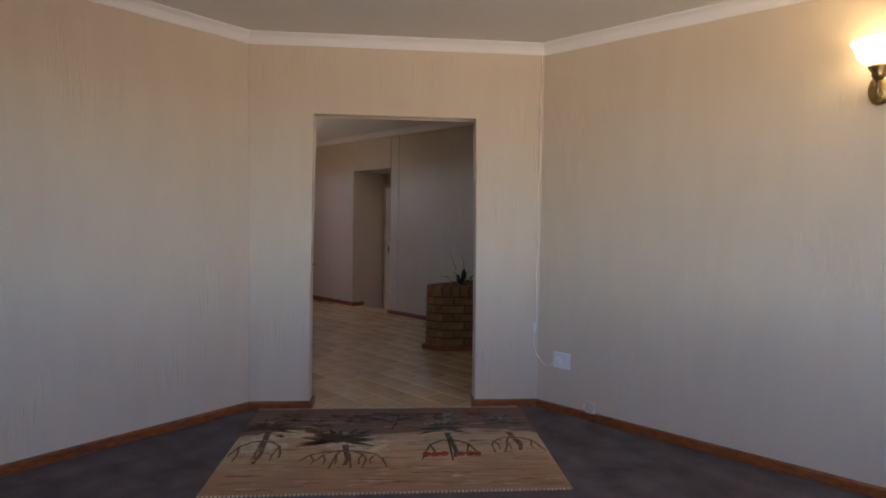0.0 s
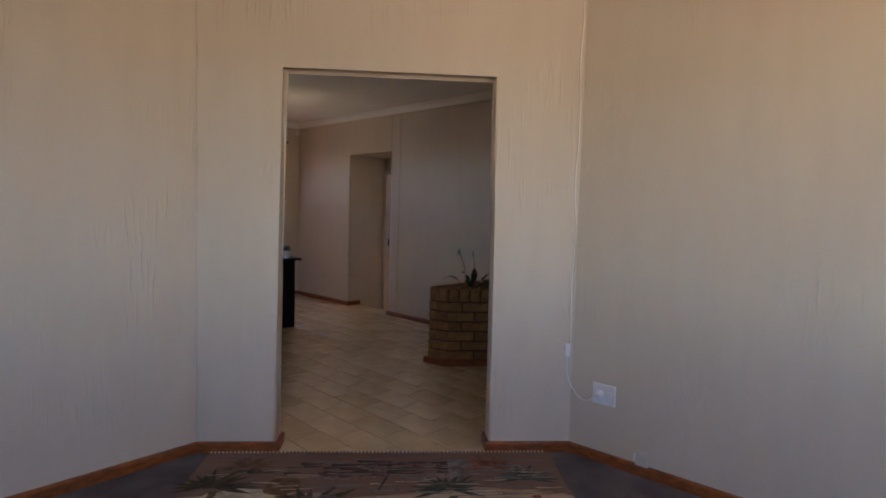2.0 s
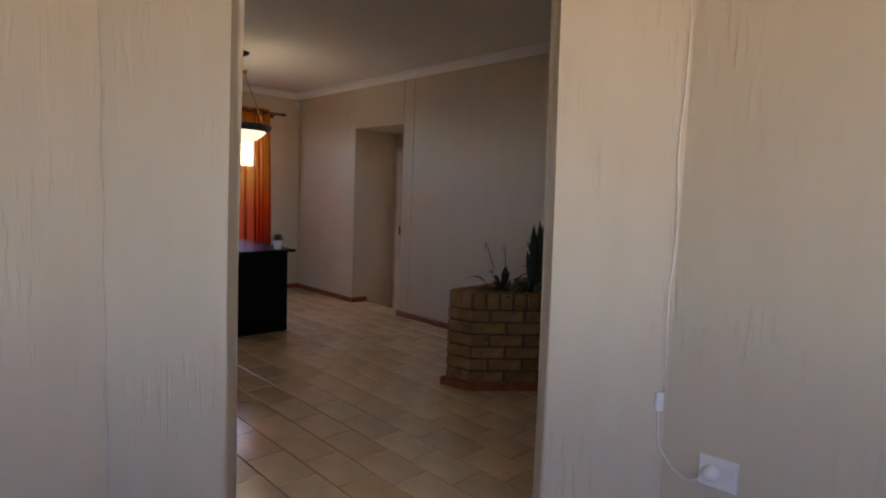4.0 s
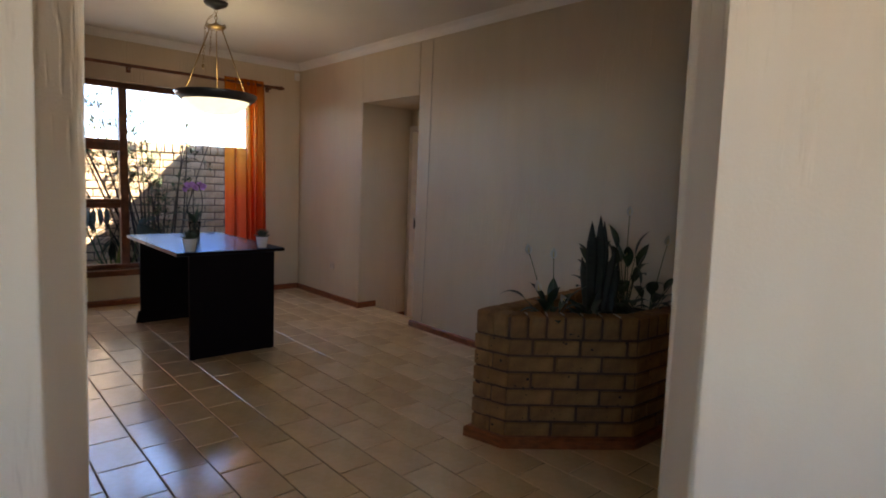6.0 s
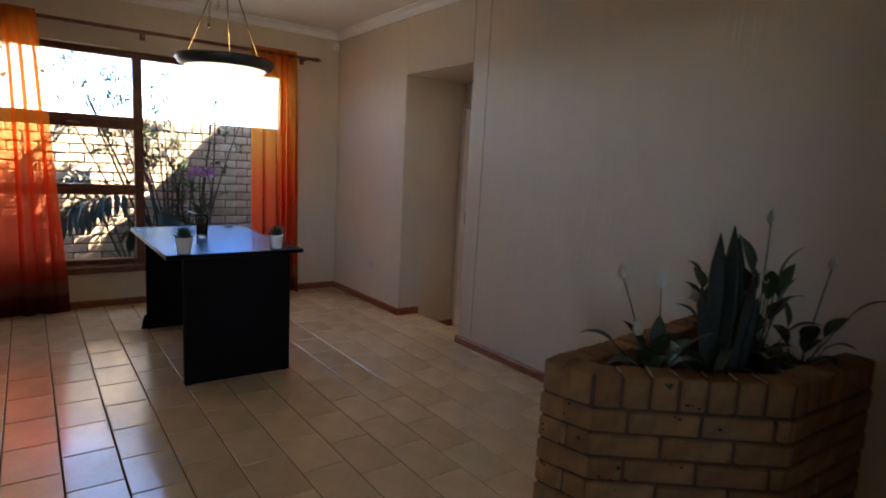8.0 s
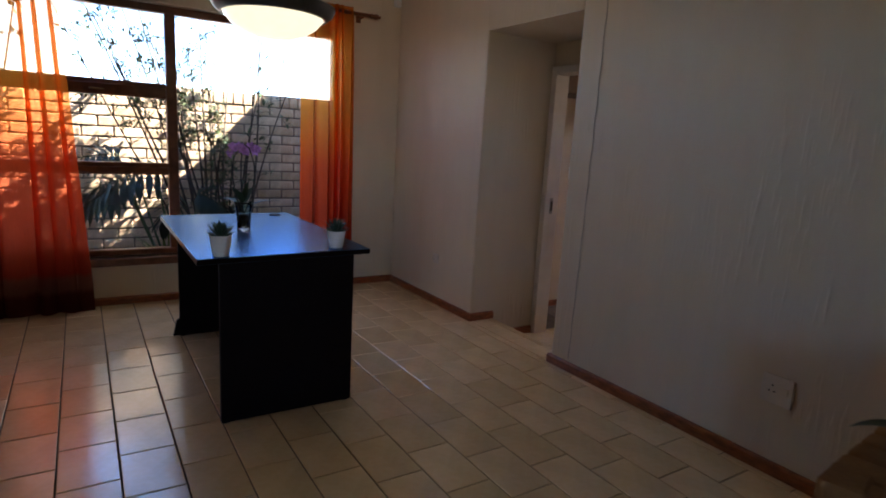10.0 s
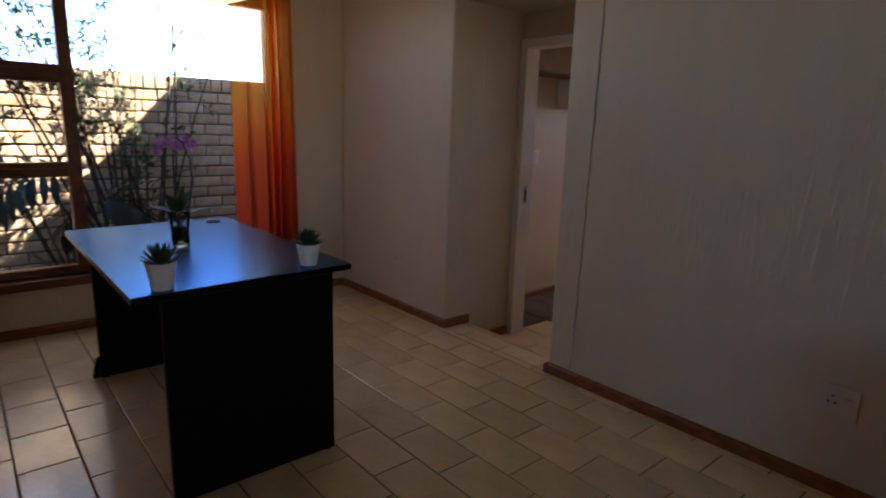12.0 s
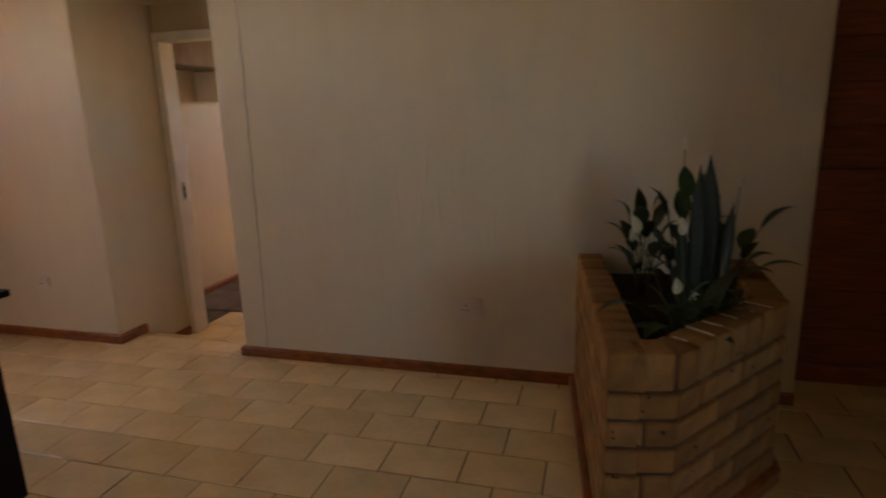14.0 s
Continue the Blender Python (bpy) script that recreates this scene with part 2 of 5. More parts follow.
M_BOWL = glowing("lit_alabaster_bowl", (0.86, 0.82, 0.66), (1.0, 0.90, 0.62), 0.085)
M_SCONCEGLASS = glowing("lit_sconce_glass", (0.9, 0.85, 0.7), (1.0, 0.80, 0.48), 0.45)


def sheer(name):
    """Sheer curtain dyed from orange through red to dark maroon at the hem."""
    m, n, l, b = nodes_of(name)
    tc, sp = n.new("ShaderNodeTexCoord"), n.new("ShaderNodeSeparateXYZ")
    l.new(tc.outputs["Object"], sp.inputs[0])
    mr = n.new("ShaderNodeMapRange")
    mr.inputs["From Min"].default_value, mr.inputs["From Max"].default_value = 0.0, 2.25
    l.new(sp.outputs["Z"], mr.inputs["Value"])
    wob = n.new("ShaderNodeMath")
    wob.operation = "MULTIPLY_ADD"
    wob.inputs[1].default_value = 0.03
    l.new(noise_of(n, l, coords(n, l, (1, 6, 1)), 3), wob.inputs[0])
    l.new(mr.outputs["Result"], wob.inputs[2])
    col = ramp(n, l, wob.outputs[0], [(0.0, (0.24, 0.06, 0.04)), (0.075, (0.26, 0.07, 0.045)), (0.09, (0.48, 0.18, 0.10)), (0.125, (0.48, 0.15, 0.08)), (0.14, (0.62, 0.07, 0.03)),
                                      (0.30, (0.82, 0.09, 0.035)), (0.47, (0.95, 0.12, 0.03)), (0.56, (1.0, 0.21, 0.02)), (0.66, (1.0, 0.31, 0.03)), (1.0, (1.0, 0.36, 0.04))])
    weave = ramp(n, l, noise_of(n, l, coords(n, l, (300, 300, 8)), 1.0, 2), [(0.3, 0.75), (0.7, 1.0)])
    col = mix(n, l, "MULTIPLY", 0.6, col, weave)
    tr, tl, df, m1, m2 = (n.new(k) for k in ("ShaderNodeBsdfTransparent", "ShaderNodeBsdfTranslucent", "ShaderNodeBsdfDiffuse", "ShaderNodeMixShader", "ShaderNodeMixShader"))
    gaps = ramp(n, l, wob.outputs[0], [(0.08, (0.28, 0.12, 0.09)), (0.22, (0.60, 0.31, 0.22)), (0.50, (0.85, 0.50, 0.34)), (0.62, (1.0, 0.68, 0.44)), (1.0, (1.0, 0.74, 0.52))])
    tint = mix(n, l, "MIX", 0.46, col, gaps)
    l.new(tint, tr.inputs["Color"]), l.new(col, tl.inputs["Color"]), l.new(col, df.inputs["Color"])
    m1.inputs[0].default_value, m2.inputs[0].default_value = 0.08, 0.42
    l.new(tl.outputs[0], m1.inputs[1]), l.new(df.outputs[0], m1.inputs[2])
    l.new(tr.outputs[0], m2.inputs[1]), l.new(m1.outputs[0], m2.inputs[2])
    l.new(m2.outputs[0], n["Material Output"].inputs["Surface"])
    return m


M_CURTAIN = sheer("sheer_orange_curtain")


def rug_wool():
    """Hand-woven wool: brown ground, pale middle and grey-brown far band with streaks along the weave."""
    m, n, l, b = nodes_of("rug_wool_ground")
    tc, sp = n.new("ShaderNodeTexCoord"), n.new("ShaderNodeSeparateXYZ")
    l.new(tc.outputs["Object"], sp.inputs[0])
    wob = n.new("ShaderNodeMath")
    wob.operation = "MULTIPLY_ADD"
    wob.inputs[1].default_value = 0.45
    l.new(noise_of(n, l, coords(n, l, (1.0, 2.6, 1)), 1.9, 4), wob.inputs[0])
    l.new(sp.outputs["Y"], wob.inputs[2])
    ground = ramp(n, l, wob.outputs[0], [(0.28, (0.50, 0.31, 0.18)), (0.50, (0.58, 0.38, 0.23)), (0.66, (0.72, 0.51, 0.32)), (0.92, (0.72, 0.54, 0.36)), (1.15, (0.46, 0.33, 0.25)), (1.3, (0.28, 0.17, 0.13))])
    streaks = ramp(n, l, noise_of(n, l, coords(n, l, (2.5, 60, 1)), 1.5, 4), [(0.3, 0.62), (0.7, 1.0)])
    col = mix(n, l, "MULTIPLY", 0.8, ground, streaks)
    pile = noise_of(n, l, coords(n, l, (160, 320, 160)), 1.0, 3)
    col = mix(n, l, "MULTIPLY", 0.6, col, ramp(n, l, pile, [(0.3, 0.6), (0.7, 1.0)]))
    l.new(col, b.inputs["Base Color"])
    b.inputs["Roughness"].default_value = 0.95
    bump(n, l, b, pile, 0.8, 0.004)
    return m


M_RUG = rug_wool()


# ================= mesh helpers =================
def part(name, bm, material, parent=None, label="", smooth=False):
    """Links a bmesh as one mesh object, under a thing or a part if one is given."""
    bmesh.ops.recalc_face_normals(bm, faces=bm.faces)
    me = bpy.data.meshes.new(name)
    bm.to_mesh(me)
    bm.free()
    me.materials.append(material)
    if smooth:
        for p in me.polygons:
            p.use_smooth = True
    ob = new(name, me)
    if parent is not None:
        ob.parent = parent
    if label:
        ob["label"] = label
    return ob


def shared(name, me, at, parent, rot=0.0):
    """One more object on a mesh that alike pieces share."""
    ob = new(name, me)
    ob.parent = parent
    ob.matrix_basis = Matrix.Translation(at) @ Matrix.Rotation(rot, 4, "Z")
    return ob


def thing(name, label, category, group="", kind="", at=(0, 0, 0)):
    ob = new(name)
    ob.empty_display_size = 0.1
    ob.location = at
    return tagged(ob, label, category, group, kind)


def box(bm, lo, hi, bevel=0.0, seg=1):
    r = bmesh.ops.create_cube(bm, size=1.0)["verts"]
    for v in r:
        v.co = Vector([lo[i] + (v.co[i] + 0.5) * (hi[i] - lo[i]) for i in range(3)])
    if bevel:
        es = list({e for v in r for e in v.link_edges})
        bmesh.ops.bevel(bm, geom=es, offset=bevel, segments=seg, affect="EDGES", profile=0.5)


def boxes(*items, bevel=0.0):
    bm = bmesh.new()
    for lo, hi in items:
        box(bm, lo, hi, bevel)
    return bm


def prism(bm, pts, z0, z1):
    """An upright prism on a plan polygon."""
    lo, hi = [bm.verts.new((x, y, z0)) for x, y in pts], [bm.verts.new((x, y, z1)) for x, y in pts]
    bm.faces.new(lo), bm.faces.new(hi)
    for i in range(len(pts)):
        j = (i + 1) % len(pts)
        bm.faces.new((lo[i], lo[j], hi[j], hi[i]))


def sweep(bm, line, profile, closed=False):
    """Sweeps a profile of (offset to the left of the line, z) along a plan line with mitred corners."""
    n, rings = len(line), []
    P = [Vector(p) for p in line]
    for i in range(n):
        a = P[i - 1] if (i or closed) else None
        b = P[(i + 1) % n] if (i < n - 1 or closed) else None
        d1 = (P[i] - a).normalized() if a is not None else None
        d2 = (b - P[i]).normalized() if b is not None else None
        d1, d2 = d1 or d2, d2 or d1
        n1, n2 = Vector((-d1.y, d1.x)), Vector((-d2.y, d2.x))
        m = (n1 + n2).normalized()
        m /= max(0.3, m.dot(n1))
        rings.append([bm.verts.new((P[i].x + m.x * o, P[i].y + m.y * o, z)) for o, z in profile])
    k = len(profile)
    for i in range(n if closed else n - 1):
        r, s = rings[i], rings[(i + 1) % n]
        for j in range(k):
            bm.faces.new((r[j], r[(j + 1) % k], s[(j + 1) % k], s[j]))
    if not closed:
        bm.faces.new(rings[0]), bm.faces.new(rings[-1])


def lathe(bm, profile, at=(0, 0, 0), seg=24):
    rings = []
    for r, z in profile:
        if r < 1e-6:
            rings.append([bm.verts.new((at[0], at[1], at[2] + z))])
        else:
            rings.append([bm.verts.new((at[0] + r * math.cos(2 * math.pi * i / seg), at[1] + r * math.sin(2 * math.pi * i / seg), at[2] + z)) for i in range(seg)])
    for a, b in zip(rings, rings[1:]):
        for i in range(seg):
            j = (i + 1) % seg
            if len(a) == 1 and len(b) > 1:
                bm.faces.new((a[0], b[i], b[j]))
            elif len(b) == 1 and len(a) > 1:
                bm.faces.new((a[i], a[j], b[0]))
            elif len(a) > 1:
                bm.faces.new((a[i], a[j], b[j], b[i]))


def tube(bm, pts, r0, r1=None, seg=6):
    pts = [Vector(p) for p in pts]
    r1 = r0 if r1 is None else r1
    rings, n = [], len(pts)
    for i, p in enumerate(pts):
        d = (pts[min(n - 1, i + 1)] - pts[max(0, i - 1)]).normalized()
        a = d.cross(Vector((0, 0, 1)) if abs(d.z) < 0.9 else Vector((1, 0, 0))).normalized()
        b, r = d.cross(a), r0 + (r1 - r0) * i / (n - 1)
        rings.append([bm.verts.new(p + r * (math.cos(2 * math.pi * k / seg) * a + math.sin(2 * math.pi * k / seg) * b)) for k in range(seg)])
    for s, t in zip(rings, rings[1:]):
        for k in range(seg):
            bm.faces.new((s[k], s[(k + 1) % seg], t[(k + 1) % seg], t[k]))
    bm.faces.new(rings[0]), bm.faces.new(rings[-1])


def bend(a, b, sag, n=8, side=(0, 0)):
    """Points on an arc from a to b, lifted in its middle by sag."""
    a, b = Vector(a), Vector(b)
    return [a.lerp(b, i / n) + Vector((side[0], side[1], sag)) * 4 * (i / n) * (1 - i / n) for i in range(n + 1)]


def leaf(bm, root, way, length, width, droop=0.6, n=7, fold=0.18, stalk=0.0, power=0.8):
    """A pointed leaf blade with a folded midrib that bends down along its length, on a stalk."""
    p, d = Vector(root), Vector(way).normalized()
    rows = []
    if stalk:
        path = [p.copy()]
        for i in range(4):
            p = p + d * stalk / 4
            d = (d + Vector((0, 0, -droop * 0.06))).normalized()
            path.append(p.copy())
        tube(bm, path, 0.0035, 0.002, 5)
    for i in range(n + 1):
        t = i / n
        s = d.cross(Vector((0, 0, 1)))
        s = s.normalized() if s.length > 1e-3 else Vector((1, 0, 0))
        up = s.cross(d)
        w = width / 2 * math.sin(math.pi * min(1, max(0.02, t)) ** power) ** 0.9
        w = max(w, 0.0006)
        rows.append((bm.verts.new(p - s * w + up * fold * w), bm.verts.new(p), bm.verts.new(p + s * w + up * fold * w)))
        p = p + d * length / n
        d = (d + Vector((0, 0, -droop / n))).normalized()
    for a, b in zip(rows, rows[1:]):
        bm.faces.new((a[0], a[1], b[1], b[0])), bm.faces.new((a[1], a[2], b[2], b[1]))


def clip(poly, nx, ny, c):
    """The part of a plan polygon where nx*x + ny*y >= c."""
    out = []
    for i, a in enumerate(poly):
        b = poly[(i + 1) % len(poly)]
        da, db = nx * a[0] + ny * a[1] - c, nx * b[0] + ny * b[1] - c
        if da >= 0:
            out.append(a)
        if (da >= 0) != (db >= 0):
            t = da / (da - db)
            out.append((a[0] + t * (b[0] - a[0]), a[1] + t * (b[1] - a[1])))
    return out


def area(poly):
    return abs(sum(a[0] * b[1] - b[0] * a[1] for a, b in zip(poly, poly[1:] + poly[:1]))) / 2


def inset(poly, d):
    """A convex polygon drawn in by d, for joints and chamfers."""
    if sum(a[0] * b[1] - b[0] * a[1] for a, b in zip(poly, poly[1:] + poly[:1])) < 0:
        poly = poly[::-1]
    out = poly
    for a, b in zip(poly, poly[1:] + poly[:1]):
        e = Vector((b[0] - a[0], b[1] - a[1]))
        if e.length < 1e-5:
            continue
        nx, ny = -e.y / e.length, e.x / e.length
        out = clip(out, nx, ny, nx * a[0] + ny * a[1] + d)
    return out


# ================= plan =================
XW, YW, ZC = -8.36, 5.89, 2.52            # window wall, far wall, ceiling
P0, P1 = Vector((-3.737, 2.567)), Vector((-2.440, 4.082))
U = (P1 - P0).normalized()
N = Vector((-U.y, U.x))                   # from the carpeted room into the tiled room
LEN = (P1 - P0).length
DT = 0.140                                 # thickness of the slanted wall
S1, S2, DH = 0.408, 1.546, 2.028           # doorway in it
RX0, RX1, RH = -7.08, -6.22, 2.01         # recess of the bedroom door
STEP_Y, LOW = 6.09, -0.16
ENTRY_X, DOOR_Y = -3.47, 6.19             # front door beside the planter
WY0, WY1, WZ0, WZ1 = 2.93, 5.38, 0.335, 2.085


LEFT_TAN, RIGHT_TAN = math.tan(radians(4.5)), math.tan(radians(3.0))


def left_x(y):
    """The face of the carpeted room's left wall."""
    return P0.x + (P0.y - y) * LEFT_TAN


def right_y(x):
    """The face of the carpeted room's right wall."""
    return P1.y + (x - P1.x) * RIGHT_TAN


def D(s, n, z=None):
    p = P0 + U * s + N * n
    return (p.x, p.y) if z is None else (p.x, p.y, z)


def wall(name, *items):
    ob = part(name, boxes(*items), M_WALL)
    return tagged(ob, "cream painted wall with scratched plaster texture", "wall", kind="structure")


# ================= structure =================
# floors
bm = bmesh.new()
prism(bm, [D(-0.03, 0.0), D(LEN + 0.02, 0.0), (2.4, right_y(2.4)), (2.4, -2.6), (left_x(-2.6), -2.6)], -0.12, 0.0)
carpet = tagged(part("floor_carpet", bm, M_CARPET), "blue-grey short pile wall-to-wall carpet", "carpet", kind="structure")
bm = bmesh.new()
prism(bm, [(XW, 0.8), (-3.9, 0.8), (-3.9, 2.56), D(0, 0.001), D(LEN, 0.001), (-2.4, 4.07), (-0.7, 4.07), (-0.7, DOOR_Y + 0.3), (ENTRY_X, DOOR_Y + 0.3), (ENTRY_X, YW), (XW, YW)], -0.12, -0.005)
prism(bm, [(RX0, YW), (RX1, YW), (RX1, STEP_Y), (RX0, STEP_Y)], -0.3, -0.005)
prism(bm, [(RX0, STEP_Y), (RX1, STEP_Y), (RX1, 6.62), (RX0, 6.62)], -0.3, LOW - 0.005)
prism(bm, [(-7.59, 6.62), (-4.6, 6.62), (-4.6, 6.95), (-7.59, 6.95)], -0.3, LOW - 0.005)
tile_floor = tagged(part("floor_tiled", bm, M_GROUT), "beige glazed ceramic floor tiles in running bond", "tiled floor", kind="structure")
bm = boxes(((-7.59, 6.95, -0.3), (-4.6, 9.6, LOW + 0.004)))
tagged(part("floor_bedroom", bm, surface("bedroom_carpet", (0.20, 0.17, 0.17), 0.95, 0, 0.2, 5, 300, 0.8, 0.005)), "grey carpet beyond the bedroom doorway", "carpet", kind="structure")

# carpeted room
for name, plan in (("wall_left", [(-3.905, P0.y + 0.001), (P0.x, P0.y + 0.001), (left_x(-2.6), -2.6), (-3.905, -2.6)]),
                   ("wall_right", [(P1.x, P1.y), (P1.x, P1.y + 0.13), (2.4, right_y(2.4) + 0.13), (2.4, right_y(2.4))])):
    bm = bmesh.new()
    prism(bm, plan, 0, ZC)
    tagged(part(name, bm, M_WALL), "cream painted wall with scratched plaster texture", "wall", kind="structure")
wall("wall_south", ((-3.905, -2.74, 0), (0.25, -2.6, ZC)), ((2.15, -2.74, 0), (2.54, -2.6, ZC)), ((0.25, -2.74, 2.15), (2.15, -2.6, ZC)), ((0.25, -2.74, 0), (2.15, -2.6, 0.95)))
wall("wall_east", ((2.4, -2.6, 0), (2.54, -0.05, ZC)), ((2.4, 2.05, 0), (2.54, 4.49, ZC)), ((2.4, -0.05, 2.15), (2.54, 2.05, ZC)), ((2.4, -0.05, 0), (2.54, 2.05, 0.95)))

# slanted wall with the plain doorway
bm = bmesh.new()
outline = [(0, 0), (S1, 0), (S1, DH), (S2, DH), (S2, 0), (LEN, 0), (LEN, ZC), (0, ZC)]
front = [bm.verts.new(D(s, 0, z)) for s, z in outline]
back = [bm.verts.new(D({0: -0.0524, LEN: LEN + 0.052}.get(s, s), DT, z)) for s, z in outline]
bm.faces.new(front), bm.faces.new(back)
for i in range(8):
    bm.faces.new((front[i], front[(i + 1) % 8], back[(i + 1) % 8], back[i]))
bm.edges.ensure_lookup_table()
soft = [e for e in bm.edges if all(v in (front[1], front[2], front[3], front[4]) for v in e.verts) or all(v in (back[1], back[2], back[3], back[4]) for v in e.verts)]
bmesh.ops.bevel(bm, geom=soft, offset=0.020, segments=4, affect="EDGES", profile=0.5)
tagged(part("wall_slanted", bm, M_WALL), "cream plastered wall with a plain open doorway", "wall", kind="structure")

# tiled room
T = 0.22
wall("wall_window", ((XW - T, 0.58, -0.1), (XW, WY0, 2.64)), ((XW - T, WY1, -0.1), (XW, 6.62, 2.64)), ((XW - T, WY0, -0.1), (XW, WY1, WZ0)), ((XW - T, WY0, WZ1), (XW, WY1, 2.64)))
bm = bmesh.new()
prism(bm, [(XW, YW), (RX0, YW), (RX0, 6.62), (XW, 6.62)], -0.3, ZC)
prism(bm, [(RX1, YW), (ENTRY_X, YW), (ENTRY_X, 6.62), (RX1, 6.62)], -0.3, ZC)
prism(bm, [(RX0, YW), (RX1, YW), (RX1, 6.62), (RX0, 6.62)], RH, ZC)
prism(bm, [(RX0, 6.50), (RX1, 6.50), (RX1, 6.62), (RX0, 6.62)], 1.845, RH)
es = [e for e in bm.edges if abs(e.verts[0].co.x - e.verts[1].co.x) < 1e-4 and abs(e.verts[0].co.y - e.verts[1].co.y) < 1e-4 and abs(e.verts[0].co.y - YW) < 1e-4 and min(e.verts[0].co.z, e.verts[1].co.z) < 0 and e.verts[0].co.x > XW + 0.1]
bmesh.ops.bevel(bm, geom=es, offset=0.012, segments=3, affect="EDGES", profile=0.5)
tagged(part("wall_far", bm, M_WALL), "cream painted wall with a recessed doorway", "wall", kind="structure")
wall("wall_entry", ((ENTRY_X, DOOR_Y + 0.06, 2.12), (-2.35, 6.62, ZC)), ((ENTRY_X, YW, 2.2), (-2.35, DOOR_Y + 0.06, ZC)), ((-2.35, YW, 0), (-0.7, 6.62, ZC)))
wall("wall_hall_end", ((-0.7, 4.33, 0), (-0.56, 6.62, ZC)))
wall("wall_room_south", ((XW, 0.58, 0), (-3.905, 0.8, ZC)))

# bedroom beyond
wall("wall_bedroom", ((-7.73, 6.62, -0.3), (-7.59, 9.74, ZC)), ((-7.59, 9.6, -0.3), (-6.8, 9.74, ZC)), ((-5.8, 9.6, -0.3), (-4.46, 9.74, ZC)), ((-6.8, 9.6, -0.3), (-5.8, 9.74, 1.40)), ((-6.8, 9.6, 1.75), (-5.8, 9.74, ZC)), ((-4.6, 6.62, -0.3), (-4.46, 9.6, ZC)))

# one ceiling over all rooms, with the roof on it
tagged(part("ceiling", boxes(((XW, 0.58, ZC), (2.54, 9.74, ZC + 0.1)), ((-3.905, -2.74, ZC), (2.54, 0.58, ZC + 0.1))), M_CEIL), "flat off-white painted ceiling", "ceiling", kind="structure")
# unseen roof; south and east eaves are added to shade the windows
tagged(part("roof", boxes(((XW - T, 0.5, 2.64), (3.2, 9.8, 2.68)), ((-4.0, -3.4, 2.64), (3.2, 0.5, 2.68))), M_ROOF), "unseen flat grey roof slab with eaves added for shade", "roof", kind="structure")

# cornices
COVE = [(0, 2.452), (0.008, 2.452), (0.012, 2.458), (0.020, 2.475), (0.036, 2.495), (0.058, 2.508), (0.066, 2.511), (0.070, 2.519), (0, 2.519)]
bm = bmesh.new()
sweep(bm, [(2.4, right_y(2.4)), (P1.x, P1.y), (P0.x, P0.y), (left_x(-2.6), -2.6)], COVE)
tagged(part("cornice", bm, M_CORN), "white moulded plaster cornice", "cornice", kind="structure")
bm = bmesh.new()
sweep(bm, [(ENTRY_X, YW), (XW, YW), (XW, 0.8)], COVE)
tagged(part("cornice", bm, M_CORN), "white moulded plaster cornice", "cornice", kind="structure")

# skirtings
SK = [(0, 0.0), (0.018, 0.0), (0.018, 0.044), (0.012, 0.053), (0, 0.055)]


def skirting(*lines, low=0.0):
    for line in lines:
        bm = bmesh.new()
        sweep(bm, line, [(o, z + low) for o, z in SK])
        tagged(part("skirting", bm, M_SKIRT), "varnished reddish-brown wooden skirting board", "skirting", kind="structure")


skirting([(2.4, right_y(2.4)), (P1.x, P1.y), D(S2, 0), D(S2, DT)], [D(S1, DT), D(S1, 0), (P0.x, P0.y), (left_x(-2.6), -2.6)])
skirting([(ENTRY_X, YW), (-3.655, YW)], [(-4.42, YW), (RX1, YW), (RX1, YW + 0.05)], [(RX0, STEP_Y), (RX0, YW), (XW, YW), (XW, 0.8)])
skirting([(RX0, 6.47), (RX0, 6.262)], [(-7.59, 9.6), (-7.59, 6.62)], low=LOW)

# ================= window =================
window = thing("window_1", "varnished brown timber window with one large and three small panes", "window", kind="structure")
FX0, FX1 = XW - 0.16, XW - 0.085          # frame depth in the wall
MY0, MY1 = 4.085, 4.155                   # mullion


def bar(name, lo, hi, parent, mat=M_WINWOOD, bev=0.005):
    bm = bmesh.new()
    box(bm, lo, hi, bev)
    return part(name, bm, mat, parent)


bar("frame_jamb", (FX0, WY0, WZ0), (FX1, WY0 + 0.05, WZ1), window)
bar("frame_jamb", (FX0, WY1 - 0.05, WZ0), (FX1, WY1, WZ1), window)
bar("frame_head", (FX0, WY0 + 0.05, WZ1 - 0.05), (FX1, WY1 - 0.05, WZ1), window)
bar("frame_bottom", (FX0, WY0 + 0.05, WZ0), (FX1, WY1 - 0.05, WZ0 + 0.04), window)
bar("mullion", (FX0, MY0, WZ0 + 0.04), (FX1, MY1, WZ1 - 0.05), window)
for z0, z1 in ((0.915, 1.000), (1.455, 1.558)):
    transom = bar("transom", (FX0, WY0 + 0.05, z0), (FX1 - 0.004, MY0, z1), window)
    bar("sash_rail", (FX1 - 0.003, WY0 + 0.05, z0 + 0.012), (FX1 + 0.014, MY0 - 0.004, z1 - 0.03), transom)
bar("window_sill", (XW - 0.084, WY0 - 0.03, WZ0 - 0.055), (XW + 0.035, WY1 + 0.03, WZ0), window, bev=0.006)
bm = bmesh.new()
tube(bm, [(FX1 + 0.012, 3.62, 1.49), (FX1 + 0.04, 3.62, 1.49), (FX1 + 0.045, 3.70, 1.487)], 0.006, 0.005, 8)
part("window_latch", bm, M_BRASS, transom, "small brass window latch")
